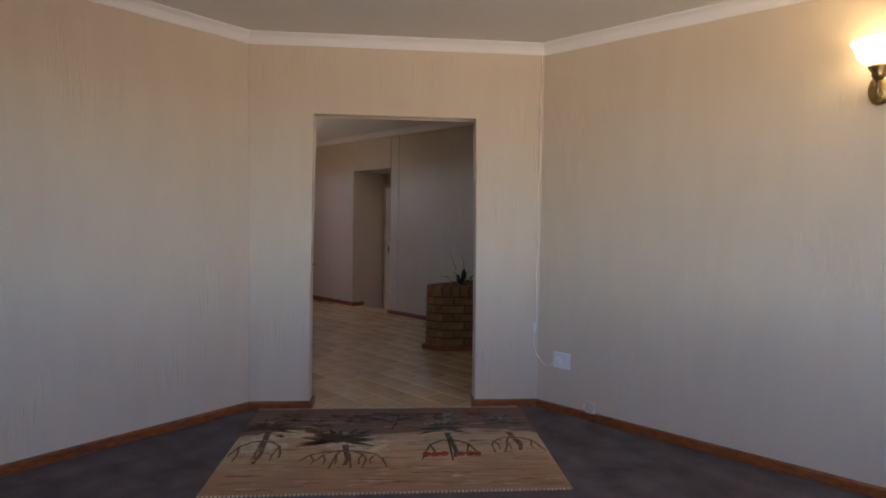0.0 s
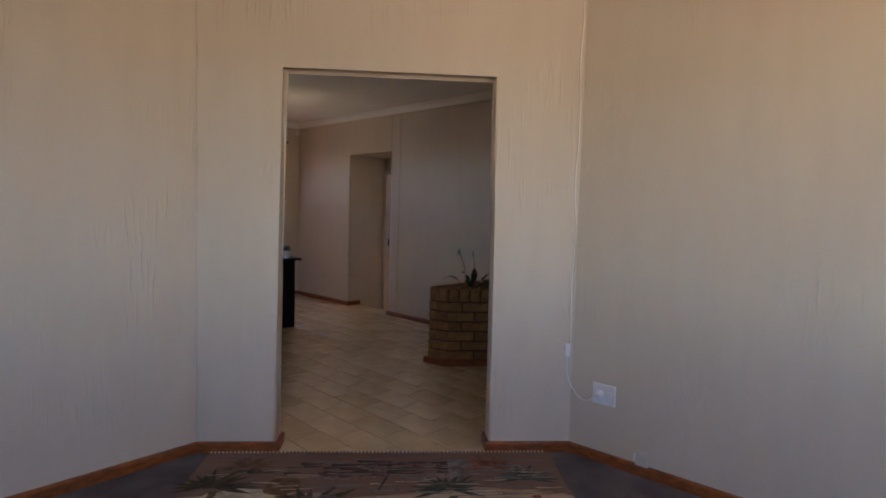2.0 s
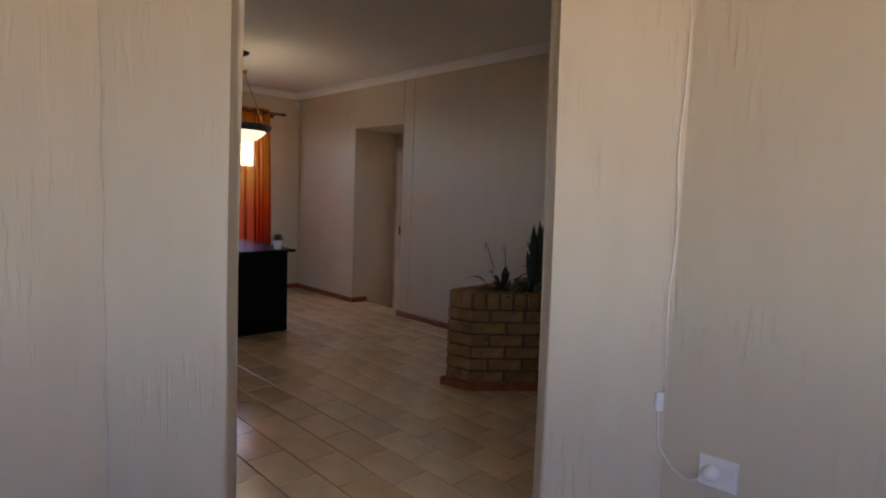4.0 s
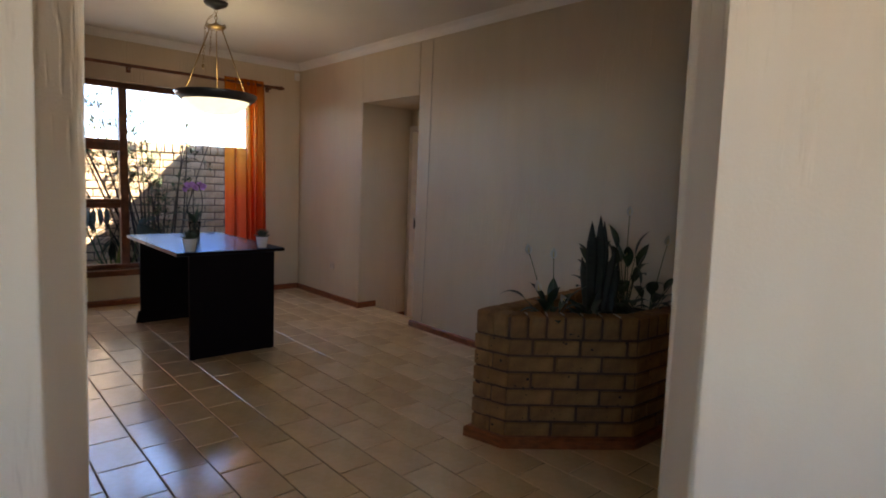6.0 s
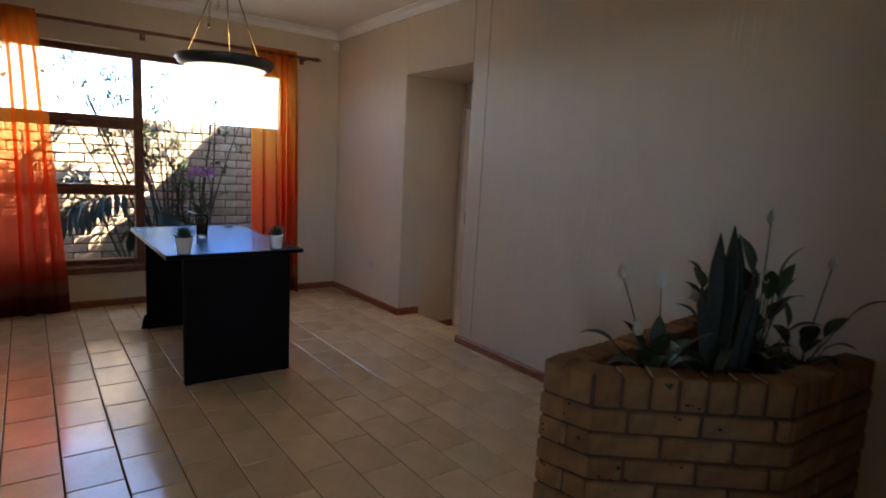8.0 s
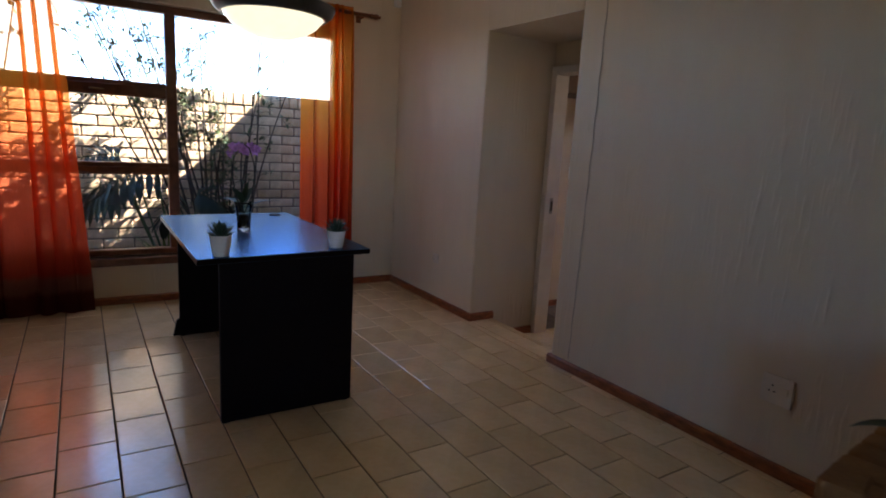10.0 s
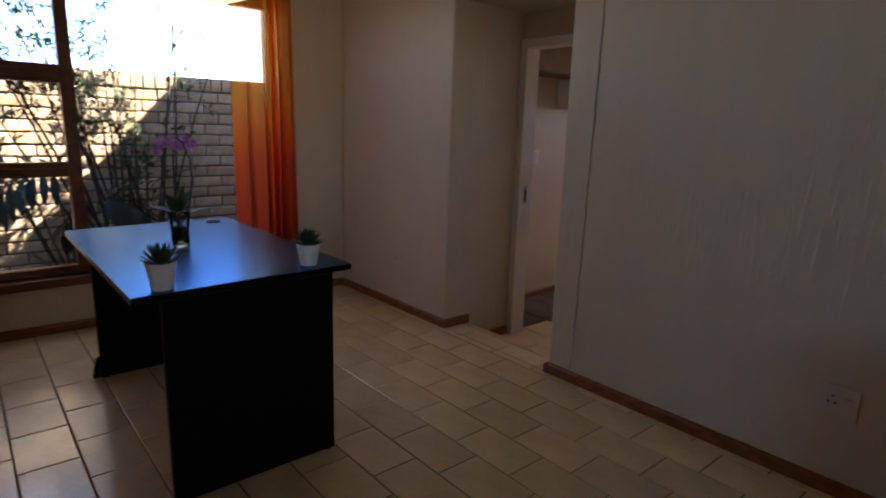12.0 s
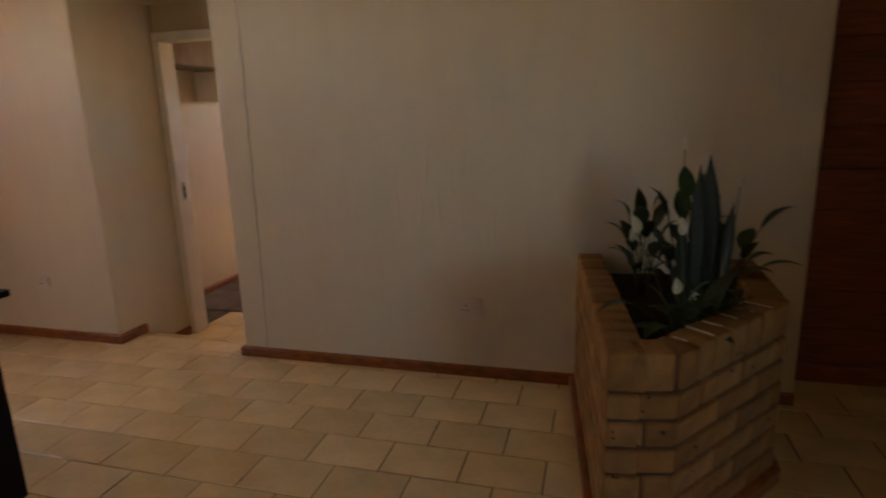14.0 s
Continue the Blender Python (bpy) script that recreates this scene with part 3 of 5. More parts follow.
for y0, y1, z0, z1 in ((WY0 + 0.05, MY0, WZ0 + 0.04, 0.915), (WY0 + 0.05, MY0, 1.000, 1.455), (WY0 + 0.05, MY0, 1.558, WZ1 - 0.05), (MY1, WY1 - 0.05, WZ0 + 0.04, WZ1 - 0.05)):
    pane = part("pane", boxes(((FX0 + 0.035, y0 - 0.004, z0 - 0.004), (FX0 + 0.039, y1 + 0.004, z1 + 0.004))), M_GLASS, window)
    pane.visible_shadow = False

# ================= curtain rod and curtains =================
ROD_X, ROD_Z = XW + 0.095, 2.222
rod = thing("curtain_rod", "dark turned wooden curtain rod with knob finials", "curtain rod")
bm = bmesh.new()
tube(bm, [(ROD_X, 2.55, ROD_Z), (ROD_X, 5.57, ROD_Z)], 0.015, 0.015, 12)
part("pole", bm, M_WINWOOD, rod, smooth=True)
bm = bmesh.new()
tube(bm, [(ROD_X - 0.048, 2.62, ROD_Z + 0.004), (ROD_X - 0.048, 5.52, ROD_Z + 0.004)], 0.010, 0.010, 10)
part("rear_pole", bm, M_WINWOOD, rod, "thinner second pole behind the first", True)
for y, s in ((5.57, 1), (2.55, -1)):
    bm = bmesh.new()
    lathe(bm, [(0, 0), (0.015, 0), (0.021, 0.006), (0.014, 0.014), (0.019, 0.03), (0.023, 0.045), (0.018, 0.062), (0.01, 0.07), (0.013, 0.08), (0, 0.09)], seg=14)
    bmesh.ops.transform(bm, matrix=Matrix.Translation((ROD_X, y, ROD_Z)) @ Matrix.Rotation(-s * math.pi / 2, 4, "X"), verts=bm.verts)
    part("finial", bm, M_WINWOOD, rod, "turned knob finial", True)
for y in (5.50, 4.15, 2.62):
    bm = bmesh.new()
    tube(bm, [(XW + 0.001, y, ROD_Z - 0.02), (ROD_X - 0.02, y, ROD_Z - 0.02), (ROD_X, y, ROD_Z - 0.018)], 0.008, 0.008, 8)
    box(bm, (XW, y - 0.02, ROD_Z - 0.05), (XW + 0.012, y + 0.02, ROD_Z + 0.02), 0.003)
    part("bracket", bm, M_WINWOOD, rod)


def curtain(name, top, foot, folds, label, seed):
    """A gathered sheer panel: folds deepen downwards, rod pocket at the head, hem on the floor."""
    rnd = random.Random(seed)
    cu = thing(name, label, "curtain", "curtains at the window")
    ph = [rnd.uniform(0, 6.28) for _ in range(4)]
    bm, cols, rows = bmesh.new(), 200, 26
    grid = []
    for j in range(rows + 1):
        v = j / rows
        z = 2.262 - v * 2.25
        y0, y1 = (top[k] + (foot[k] - top[k]) * min(1, v * 1.1) ** 0.8 for k in (0, 1))
        line = []
        for i in range(cols + 1):
            u = i / cols
            w = folds * 2 * math.pi * u + 2.1 * math.sin(6.1 * u + ph[2]) + 0.9 * math.sin(13 * u + ph[3] + 0.6 * v)
            dep = (0.022 + 0.020 * v) * (math.sin(w + ph[0] + 0.7 * math.sin(2.1 * v + ph[1])) + 0.45 * math.sin(1.7 * w + ph[2] + 1.2 * v))
            if v < 0.035:
                dep *= 0.45
            sway = 0.012 * math.sin(3 * v + 5 * u + ph[3])
            line.append(bm.verts.new((ROD_X + 0.018 + dep + 0.01 * v, y0 + (y1 - y0) * u + sway * v + 0.31 * (y1 - y0) / folds * math.sin(w + ph[1] + 0.5 * v), z)))
        grid.append(line)
    for a, b in zip(grid, grid[1:]):
        for i in range(cols):
            bm.faces.new((a[i], a[i + 1], b[i + 1], b[i]))
    part("sheer_panel", bm, M_CURTAIN, cu, smooth=True)
    return cu


curtain("curtain", (5.02, 5.43), (5.02, 5.46), 5, "sheer orange curtain fading to dark red at the hem", 3)
curtain("curtain", (3.02, 3.44), (2.96, 3.555), 5, "wide sheer orange curtain fading to maroon, gathered aside", 8)

# ================= garden outside =================
GX = -9.40                                # face of the garden wall
bm = bmesh.new()
S = 400.0
prism(bm, [(-S, -S), (S, -S), (S, S), (-S, S)], -0.34, -0.32)
tagged(part("ground", bm, M_GROUND), "bare brown soil around the house", "ground", kind="structure")
garden_bed = bmesh.new()
NGX, NGY = 8, 60
gv = [[garden_bed.verts.new((XW - T - 0.02 - i * 0.09, 0.0 + j * 0.1, -0.06 + 0.05 * noise.noise(Vector((i * 0.5, j * 0.5, 3))))) for j in range(NGY + 1)] for i in range(NGX + 1)]
for i in range(NGX):
    for j in range(NGY):
        garden_bed.faces.new((gv[i][j], gv[i + 1][j], gv[i + 1][j + 1], gv[i][j + 1]))
tagged(part("flower_bed", garden_bed, M_GROUND), "uneven bare soil of the narrow flower bed", "soil", kind="structure")
# unseen block, added to close the flower bed and cast the slanting shade
shade_block = thing("house_wing", "unseen block with a flat top that shades the garden wall", "house", kind="structure")
part("wing_wall", boxes(((-9.60, 6.02, -0.32), (XW - T - 0.001, 9.8, 2.60))), M_EXT, shade_block)
part("wing_roof", boxes(((-9.62, 5.98, 2.60), (XW - T - 0.001, 9.85, 2.66))), M_ROOF, shade_block)

# ================= front door =================
door = thing("front_door", "dark red-brown timber front door with horizontal boards", "door", kind="structure")
bar("door_jamb", (ENTRY_X + 0.001, DOOR_Y - 0.02, 0), (ENTRY_X + 0.055, DOOR_Y + 0.06, 2.12), door, M_DOORWOOD)
bar("door_jamb", (-2.405, DOOR_Y - 0.02, 0), (-2.351, DOOR_Y + 0.06, 2.12), door, M_DOORWOOD)
bar("threshold", (ENTRY_X + 0.056, DOOR_Y - 0.03, -0.004), (-2.406, DOOR_Y + 0.05, 0.0745), door, M_DOORWOOD)
for i in range(11):
    z = 0.075 + i * 0.186
    bar("board", (ENTRY_X + 0.057, DOOR_Y + 0.004, z), (-2.407, DOOR_Y + 0.044, z + 0.1838), door, M_DOORWOOD, 0.0035)
part("door_core", boxes(((ENTRY_X + 0.057, DOOR_Y + 0.046, 0.072), (-2.407, DOOR_Y + 0.056, 2.12))), M_DARKHOLE, door)

# ================= bedroom doorway =================
bd = thing("door_frame", "cream painted steel door frame with a lock strike", "door frame", kind="structure")
bar("frame_jamb", (RX0 + 0.001, 6.47, LOW), (RX0 + 0.055, 6.60, 1.79), bd, M_FRAMEPAINT)
bar("frame_jamb", (RX1 - 0.055, 6.47, LOW), (RX1 - 0.001, 6.60, 1.79), bd, M_FRAMEPAINT)
bar("frame_head", (RX0 + 0.001, 6.47, 1.791), (RX1 - 0.001, 6.60, 1.844), bd, M_FRAMEPAINT)
bar("strike_plate", (RX0 + 0.054, 6.515, 0.78), (RX0 + 0.058, 6.545, 0.90), bd, M_STEEL, 0.001)
bar("strike_slot", (RX0 + 0.0585, 6.522, 0.80), (RX0 + 0.0595, 6.540, 0.875), bd, M_DARKHOLE, 0)
bar("step_nosing", (RX0 + 0.002, STEP_Y - 0.02, -0.03), (RX1 - 0.002, STEP_Y + 0.004, -0.0045), bd, M_TILE, 0.003)
shelf = thing("wall_shelf", "white painted shelf unit high on the bedroom wall", "shelf")
for z in (1.46, 1.67):
    bar("board", (-7.588, 7.52, z), (-7.38, 8.9, z + 0.022), shelf, M_WHITE, 0.002)
bar("side_panel", (-7.588, 7.497, 1.46), (-7.38, 7.519, 1.692), shelf, M_WHITE, 0.002)
bar("side_panel", (-7.588, 8.901, 1.46), (-7.38, 8.923, 1.692), shelf, M_WHITE, 0.002)

# invented dark box that fills the dark band above the shelf
cupboard = thing("wall_cupboard", "dark brown box above the bedroom shelf", "cupboard")
bar("carcass", (-7.588, 6.66, 1.70), (-7.30, 8.93, 2.40), cupboard, M_DARKBAND, 0.003)
for y0 in (6.665, 7.42, 8.175):
    bar("cupboard_door", (-7.299, y0, 1.705), (-7.281, y0 + 0.75, 2.395), cupboard, M_DARKBAND, 0.004)

switch = thing("light_switch", "white light switch on the bedroom wall", "light switch")
bar("plate", (-7.5895, 7.225, 1.00), (-7.580, 7.300, 1.115), switch, M_WHITE, 0.002)
for y in (7.240, 7.267):
    bar("rocker", (-7.5798, y, 1.03), (-7.574, y + 0.018, 1.085), switch, M_WHITE, 0.002)

# ================= planter =================
PLAN = [Vector(p) for p in ((-4.41, YW), (-4.285, 4.745), (-4.095, 4.785), (-3.70, 5.29), (-3.68, YW))]
PH, PLINTH, COURSE, ROWL = 0.655, 0.05, 0.0825, 0.115
planter = thing("brick_planter", "built-in face-brick planter with a rowlock top course", "planter", at=(-4.0, 5.3, 0))
OFF = Vector((4.0, -5.3, 0))


def rel(p):
    return Vector(p) + OFF


def inner(d):
    """The planter's outline drawn in by d."""
    out = []
    for i, p in enumerate(PLAN):
        a = PLAN[i - 1] if i else None
        b = PLAN[i + 1] if i < len(PLAN) - 1 else None
        ns = [Vector((-(q - r).y, (q - r).x)).normalized() for q, r in (((p, a),) if a else ()) + (((b, p),) if b else ())]
        m = sum(ns, Vector((0, 0))).normalized()
        m /= max(0.4, m.dot(ns[0]))
        out.append(p + m * d)
    out[0].y = out[-1].y = YW
    return out


def mortar_wall(d0, d1, z0, z1):
    a, b = inner(d0), inner(d1)
    for i in range(4):
        bm = bmesh.new()
        q = [rel((*p, 0)) for p in (a[i], a[i + 1], b[i + 1], b[i])]
        lo, hi = [bm.verts.new((v.x, v.y, z0)) for v in q], [bm.verts.new((v.x, v.y, z1)) for v in q]
        bm.faces.new(lo), bm.faces.new(hi)
        for k in range(4):
            bm.faces.new((lo[k], lo[(k + 1) % 4], hi[(k + 1) % 4], hi[k]))
        part("mortar_core", bm, M_MORTAR, planter, "brown mortar joints")


mortar_wall(0.009, 0.10, 0, PH - 0.012)
bm = bmesh.new()
pts = inner(0.095)
prism(bm, [tuple(rel((p.x, p.y, 0)))[:2] for p in pts], 0.45, 0.565)
bmesh.ops.triangulate(bm, faces=bm.faces)
bmesh.ops.subdivide_edges(bm, edges=bm.edges, cuts=5, use_grid_fill=True)
for v in bm.verts:
    if v.co.z > 0.52:
        v.co.z += 0.018 * noise.noise(v.co * 14)
part("soil", bm, M_SOIL, planter, "dark potting soil")
bm = bmesh.new()
sweep(bm, [tuple(rel((p.x, p.y, 0)))[:2] for p in reversed(PLAN)], [(0, 0), (0.024, 0), (0.024, 0.046), (0.014, 0.056), (0, 0.058)])
part("plinth_board", bm, M_SKIRT, planter, "varnished wooden skirting at the base")


def face_bricks():
    """Bricks laid on each side of the planter: six stretcher courses and a rowlock on top."""
    rnd, cache = random.Random(5), {}

    def brick_mesh(l, d, h, key):
        k = (round(l, 2), round(d, 2), round(h, 3), key)
        if k not in cache:
            bm = bmesh.new()
            box(bm, (0, 0, 0), (k[0], k[1], h), 0.011 if h > 0.1 else 0.005, 2 if h > 0.1 else 1)
            for v in bm.verts:
                v.co += Vector([rnd.uniform(-0.0012, 0.0012) for _ in range(3)])
            me = bpy.data.meshes.new("brick")
            bmesh.ops.recalc_face_normals(bm, faces=bm.faces)
            bm.to_mesh(me)
            bm.free()
            me.materials.append(M_BRICK)
            cache[k] = me
        return cache[k]

    for i in range(4):
        a, b = PLAN[i], PLAN[i + 1]
        length, ang = (b - a).length, math.atan2((b - a).y, (b - a).x)
        e = (b - a).normalized()
        for c in range(7):
            z = PH - ROWL - (6 - c) * COURSE
            if c < 6:
                x, k = 0.004, 0
                first = 0.11 if c % 2 else 0.222
                if i == 1:
                    lens = [length - 0.008] if c % 2 else [0.095, length - 0.008 - 0.095 - 0.012]
                else:
                    lens, rest = [], length - 0.008
                    w = first
                    while rest > 0.03:
                        w2 = min(w, rest)
                        if rest - w2 < 0.05:
                            w2 = rest
                        lens.append(w2)
                        rest -= w2 + 0.012
                        w = 0.222
                for w in lens:
                    p = a + e * x
                    shared("brick", brick_mesh(w, 0.085, COURSE - 0.012, rnd.randrange(3)), rel((p.x, p.y, z + 0.006 + rnd.uniform(-0.001, 0.001))), planter, ang)
                    x += w + 0.012
            else:
                n = max(2, round(length / 0.088))
                w = (length - 0.006) / n
                for q in range(n):
                    p = a + e * (0.003 + q * w + 0.005)
                    shared("rowlock_brick", brick_mesh(w - 0.010, 0.108, ROWL - 0.004, rnd.randrange(3)), rel((p.x, p.y, z + rnd.uniform(0.002, 0.006))), planter, ang)


# pale mortar left on the rowlock joints
def joint_smears():
    a, b = PLAN[2], PLAN[3]
    e = (b - a).normalized()
    nrm = Vector((-e.y, e.x))
    n = max(2, round((b - a).length / 0.088))
    w = ((b - a).length - 0.006) / n
    rnd = random.Random(15)
    for q in range(1, n):
        bm = bmesh.new()
        l0, l1 = rnd.uniform(0.01, 0.04), rnd.uniform(0.085, 0.105)
        box(bm, (-0.0035, l0, 0), (0.0035, l1, 0.006), 0.002)
        p = a + e * (0.003 + q * w)
        bmesh.ops.transform(bm, matrix=Matrix.Translation(rel((p.x, p.y, PH - 0.004))) @ Matrix.Rotation(math.atan2(e.y, e.x) + rnd.uniform(-0.1, 0.1), 4, "Z"), verts=bm.verts)
        part("mortar_smear", bm, M_PALEMORTAR, planter, "pale mortar joint")


# iron spots burnt into the bricks
def iron_spots():
    rnd, bm = random.Random(11), bmesh.new()
    for i in range(1, 4):
        a, b = PLAN[i], PLAN[i + 1]
        e = (b - a).normalized()
        nrm = Vector((e.y, -e.x))
        for _ in range(int(95 * (b - a).length)):
            s, z, r = rnd.uniform(0.02, (b - a).length - 0.02), rnd.uniform(0.09, 0.62), rnd.choice((0.002, 0.003, 0.004, 0.0075)) * rnd.uniform(0.8, 1.2)
            ang, asp = rnd.uniform(0, 3.14), rnd.uniform(0.5, 1)
            ring = []
            for k in range(7):
                t = 2 * math.pi * k / 7
                x, y = r * math.cos(t) * rnd.uniform(0.8, 1.2), r * asp * math.sin(t)
                q = a + e * (s + x * math.cos(ang) - y * math.sin(ang)) + nrm * 0.0022
                ring.append(bm.verts.new(rel((q.x, q.y, z + x * math.sin(ang) + y * math.cos(ang)))))
            bm.faces.new(ring)
    part("iron_speckle", bm, M_SPECK, planter, "small dark iron spots in the bricks")["kind"] = "stuff"


# ================= planter plants =================
def blade(parent, root, way, length, width, droop, stalk, mat=M_LEAF, name="leaf", fold=0.2, power=0.8, n=7):
    bm = bmesh.new()
    leaf(bm, root, way, length, width, droop, n, fold, stalk, power)
    return part(name, bm, mat, parent, smooth=True)


def spathe(parent, root, tip, size=0.055):
    """A white lily flower: thin stem, cupped spathe and spadix."""
    root, tip = Vector(root), Vector(tip)
    bm = bmesh.new()
    path = bend(root, tip, 0.02, 8)
    tube(bm, path, 0.0028, 0.002, 6)
    stem = part("flower_stem", bm, M_STEM, parent, smooth=True)
    bm = bmesh.new()
    d = (path[-1] - path[-2]).normalized()
    d = (d + Vector((0, 0, 0.8))).normalized()
    side = d.cross(Vector((0.6, -0.8, 0))).normalized()
    out = side.cross(d)
    rows = []
    for i in range(8):
        t = i / 7
        w = size * 0.32 * math.sin(math.pi * (0.06 + 0.92 * t) ** 0.8) + 0.0005
        c = tip + d * size * t
        rows.append([bm.verts.new(c + side * w * math.sin(a) + out * w * 0.75 * (1 - math.cos(a)) - out * w * 0.3) for a in (-1.5, -0.9, -0.3, 0.3, 0.9, 1.5)])
    for a, b in zip(rows, rows[1:]):
        for k in range(5):
            bm.faces.new((a[k], a[k + 1], b[k + 1], b[k]))
    part("spathe", bm, M_SPATHE, stem, "white lily flower", True)
    bm = bmesh.new()
    tube(bm, [tip + d * 0.008 + out * 0.004, tip + d * size * 0.3 + out * 0.006, tip + d * size * 0.6 + out * 0.006], 0.0035, 0.0028, 7)
    part("spadix", bm, M_SPADIX, stem, smooth=True)


def peace_lily(at, leaves, flowers, label, seed):
    rnd = random.Random(seed)
    pl = thing("peace_lily", label, "plant", "plants in the planter")
    for az, el, ln, wd, dr, st in leaves:
        a = radians(az)
        blade(pl, (at[0] + rnd.uniform(-0.02, 0.02), at[1] + rnd.uniform(-0.02, 0.02), 0.562), (math.cos(a) * math.cos(radians(el)), math.sin(a) * math.cos(radians(el)), math.sin(radians(el))), ln, wd, dr, st)
    for tip in flowers:
        spathe(pl, (at[0] + rnd.uniform(-0.015, 0.015), at[1] + rnd.uniform(-0.015, 0.015), 0.562), tip)
    return pl


def clump(seed, count, reach, lift, big, low=40):
    """Random leaves of a clump: azimuth, rise, length, width, droop and stalk."""
    rnd, out = random.Random(seed), []
    for k in range(count):
        t = k / count
        out.append((k * 137.5 + rnd.uniform(-20, 20), low + (82 - low) * t + rnd.uniform(-6, 6), big * rnd.uniform(0.8, 1.2), big * rnd.uniform(0.38, 0.52), rnd.uniform(1.1, 1.9), reach + (lift - reach) * t * rnd.uniform(0.7, 1.0)))
    return out


peace_lily((-4.06, 5.06), clump(1, 15, 0.05, 0.15, 0.125) + [(205, 52, 0.15, 0.05, 1.5, 0.19), (20, 62, 0.15, 0.06, 0.7, 0.15)],
           [(-4.205, 5.035, 0.925), (-4.077, 5.07, 0.915), (-4.09, 4.99, 0.755)], "young peace lily with glossy leaves and white buds", 1)
peace_lily((-4.00, 5.62), clump(2, 22, 0.05, 0.40, 0.14, 58) + [(250, 80, 0.15, 0.06, 1.3, 0.40), (200, 78, 0.14, 0.05, 1.5, 0.34)],
           [(-4.01, 5.64, 1.13), (-3.94, 5.52, 0.92)], "large leafy peace lily with several white flowers", 2)
peace_lily((-4.15, 5.58), clump(4, 16, 0.10, 0.42, 0.115, 72),
           [(-4.19, 5.50, 0.80)], "tall narrow peace lily with drooping green leaves", 4)
peace_lily((-3.84, 5.60), clump(5, 13, 0.05, 0.24, 0.13) + [(20, 66, 0.17, 0.045, 1.4, 0.30), (350, 50, 0.16, 0.05, 1.2, 0.17)],
           [(-3.80, 5.68, 0.985)], "peace lily with arching leaves and one white flower", 7)
peace_lily((-3.96, 5.20), clump(6, 14, 0.03, 0.09, 0.12), [(-4.02, 5.12, 0.69)], "low peace lily seedlings spreading over the soil", 6)


def snake_plant():
    sp = thing("snake_plant", "dark upright snake plant with stiff pointed leaves", "plant", "plants in the planter")
    rnd = random.Random(9)
    for x, y, h, w, lean, az in ((-3.995, 5.30, 0.55, 0.052, 2, 170), (-3.955, 5.32, 0.58, 0.056, 2, 150), (-3.935, 5.345, 0.55, 0.048, 3, 140), (-3.985, 5.35, 0.48, 0.045, 5, 200), (-3.93, 5.29, 0.42, 0.042, 6, 330), (-3.91, 5.33, 0.34, 0.040, 7, 10), (-4.02, 5.31, 0.36, 0.042, 6, 150)):
        bm = bmesh.new()
        a, rows = radians(az), []
        for i in range(11):
            t = i / 10
            wd = w / 2 * (0.65 + 0.5 * math.sin(math.pi * t * 0.75)) * (1 if t < 0.72 else max(0.02, 1 - ((t - 0.72) / 0.28) ** 1.5))
            tw = a + 0.7 * t
            c = Vector((x, y, 0.555)) + Vector((math.cos(a + 1.2), math.sin(a + 1.2), 0)) * math.sin(radians(lean)) * h * t * (0.6 + 0.6 * t) + Vector((0, 0, h * t))
            s, o = Vector((math.cos(tw), math.sin(tw), 0)), Vector((-math.sin(tw), math.cos(tw), 0))
            rows.append([bm.verts.new(c + s * wd * k + o * (0.011 * (1 - t) * abs(k) + d)) for k, d in ((-1, 0), (-0.5, -0.002), (0, -0.003), (0.5, -0.002), (1, 0), (0.5, 0.003), (0, 0.004), (-0.5, 0.003))])
        for r, q in zip(rows, rows[1:]):
            for k in range(8):
                bm.faces.new((r[k], r[(k + 1) % 8], q[(k + 1) % 8], q[k]))
        bm.faces.new(rows[-1])
        part("leaf", bm, M_SNAKE, sp, smooth=True)


snake_plant()

# ================= desk =================
desk = thing("desk", "dark brown laminate office desk with panel legs", "desk", at=(-6.86, 4.3, 0))
DO = Vector((6.86, -4.3, 0))


def desk_part(name, lo, hi, bev=0.002, mat=M_DESKSHADE, label="", parent=None):
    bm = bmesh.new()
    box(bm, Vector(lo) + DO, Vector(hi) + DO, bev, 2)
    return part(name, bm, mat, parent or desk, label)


bm = bmesh.new()
prism(bm, [(x + DO.x, y + DO.y) for x, y in ((-7.525, 3.926), (-6.222, 3.918), (-6.262, 4.692), (-7.575, 4.692))], 0.722, 0.748)
bmesh.ops.bevel(bm, geom=list(bm.edges), offset=0.003, segments=2, affect="EDGES", profile=0.5)
desktop = part("desktop", bm, M_DESKTOP, desk)
# window light is in the left band's pale colour, shade in the front's
for p, q, band, note in (((-7.525, 3.926), (-6.222, 3.918), M_LITEDGE, "worn edge band paled by window light in its colour"), ((-6.222, 3.918), (-6.262, 4.692), M_DESKSHADE, "")):
    e = (Vector(q) - Vector(p)).normalized()
    out = Vector((e.y, -e.x)) * 0.0015
    bm = bmesh.new()
    prism(bm, [(v.x + DO.x, v.y + DO.y) for v in (Vector(p), Vector(q), Vector(q) + out, Vector(p) + out)], 0.7245, 0.7455)
    part("edge_band", bm, band, desktop, note)
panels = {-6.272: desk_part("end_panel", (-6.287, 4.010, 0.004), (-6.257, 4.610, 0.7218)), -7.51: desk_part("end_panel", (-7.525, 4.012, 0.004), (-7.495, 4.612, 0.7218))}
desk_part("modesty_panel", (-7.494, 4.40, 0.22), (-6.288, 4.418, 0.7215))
for x in (-7.51, -6.272):
    for y in (4.03, 4.58):
        desk_part("glide", (x - 0.014, y - 0.014, 0.0), (x + 0.014, y + 0.014, 0.0045), 0.001, M_DARKHOLE, "", panels[x])
bm = bmesh.new()
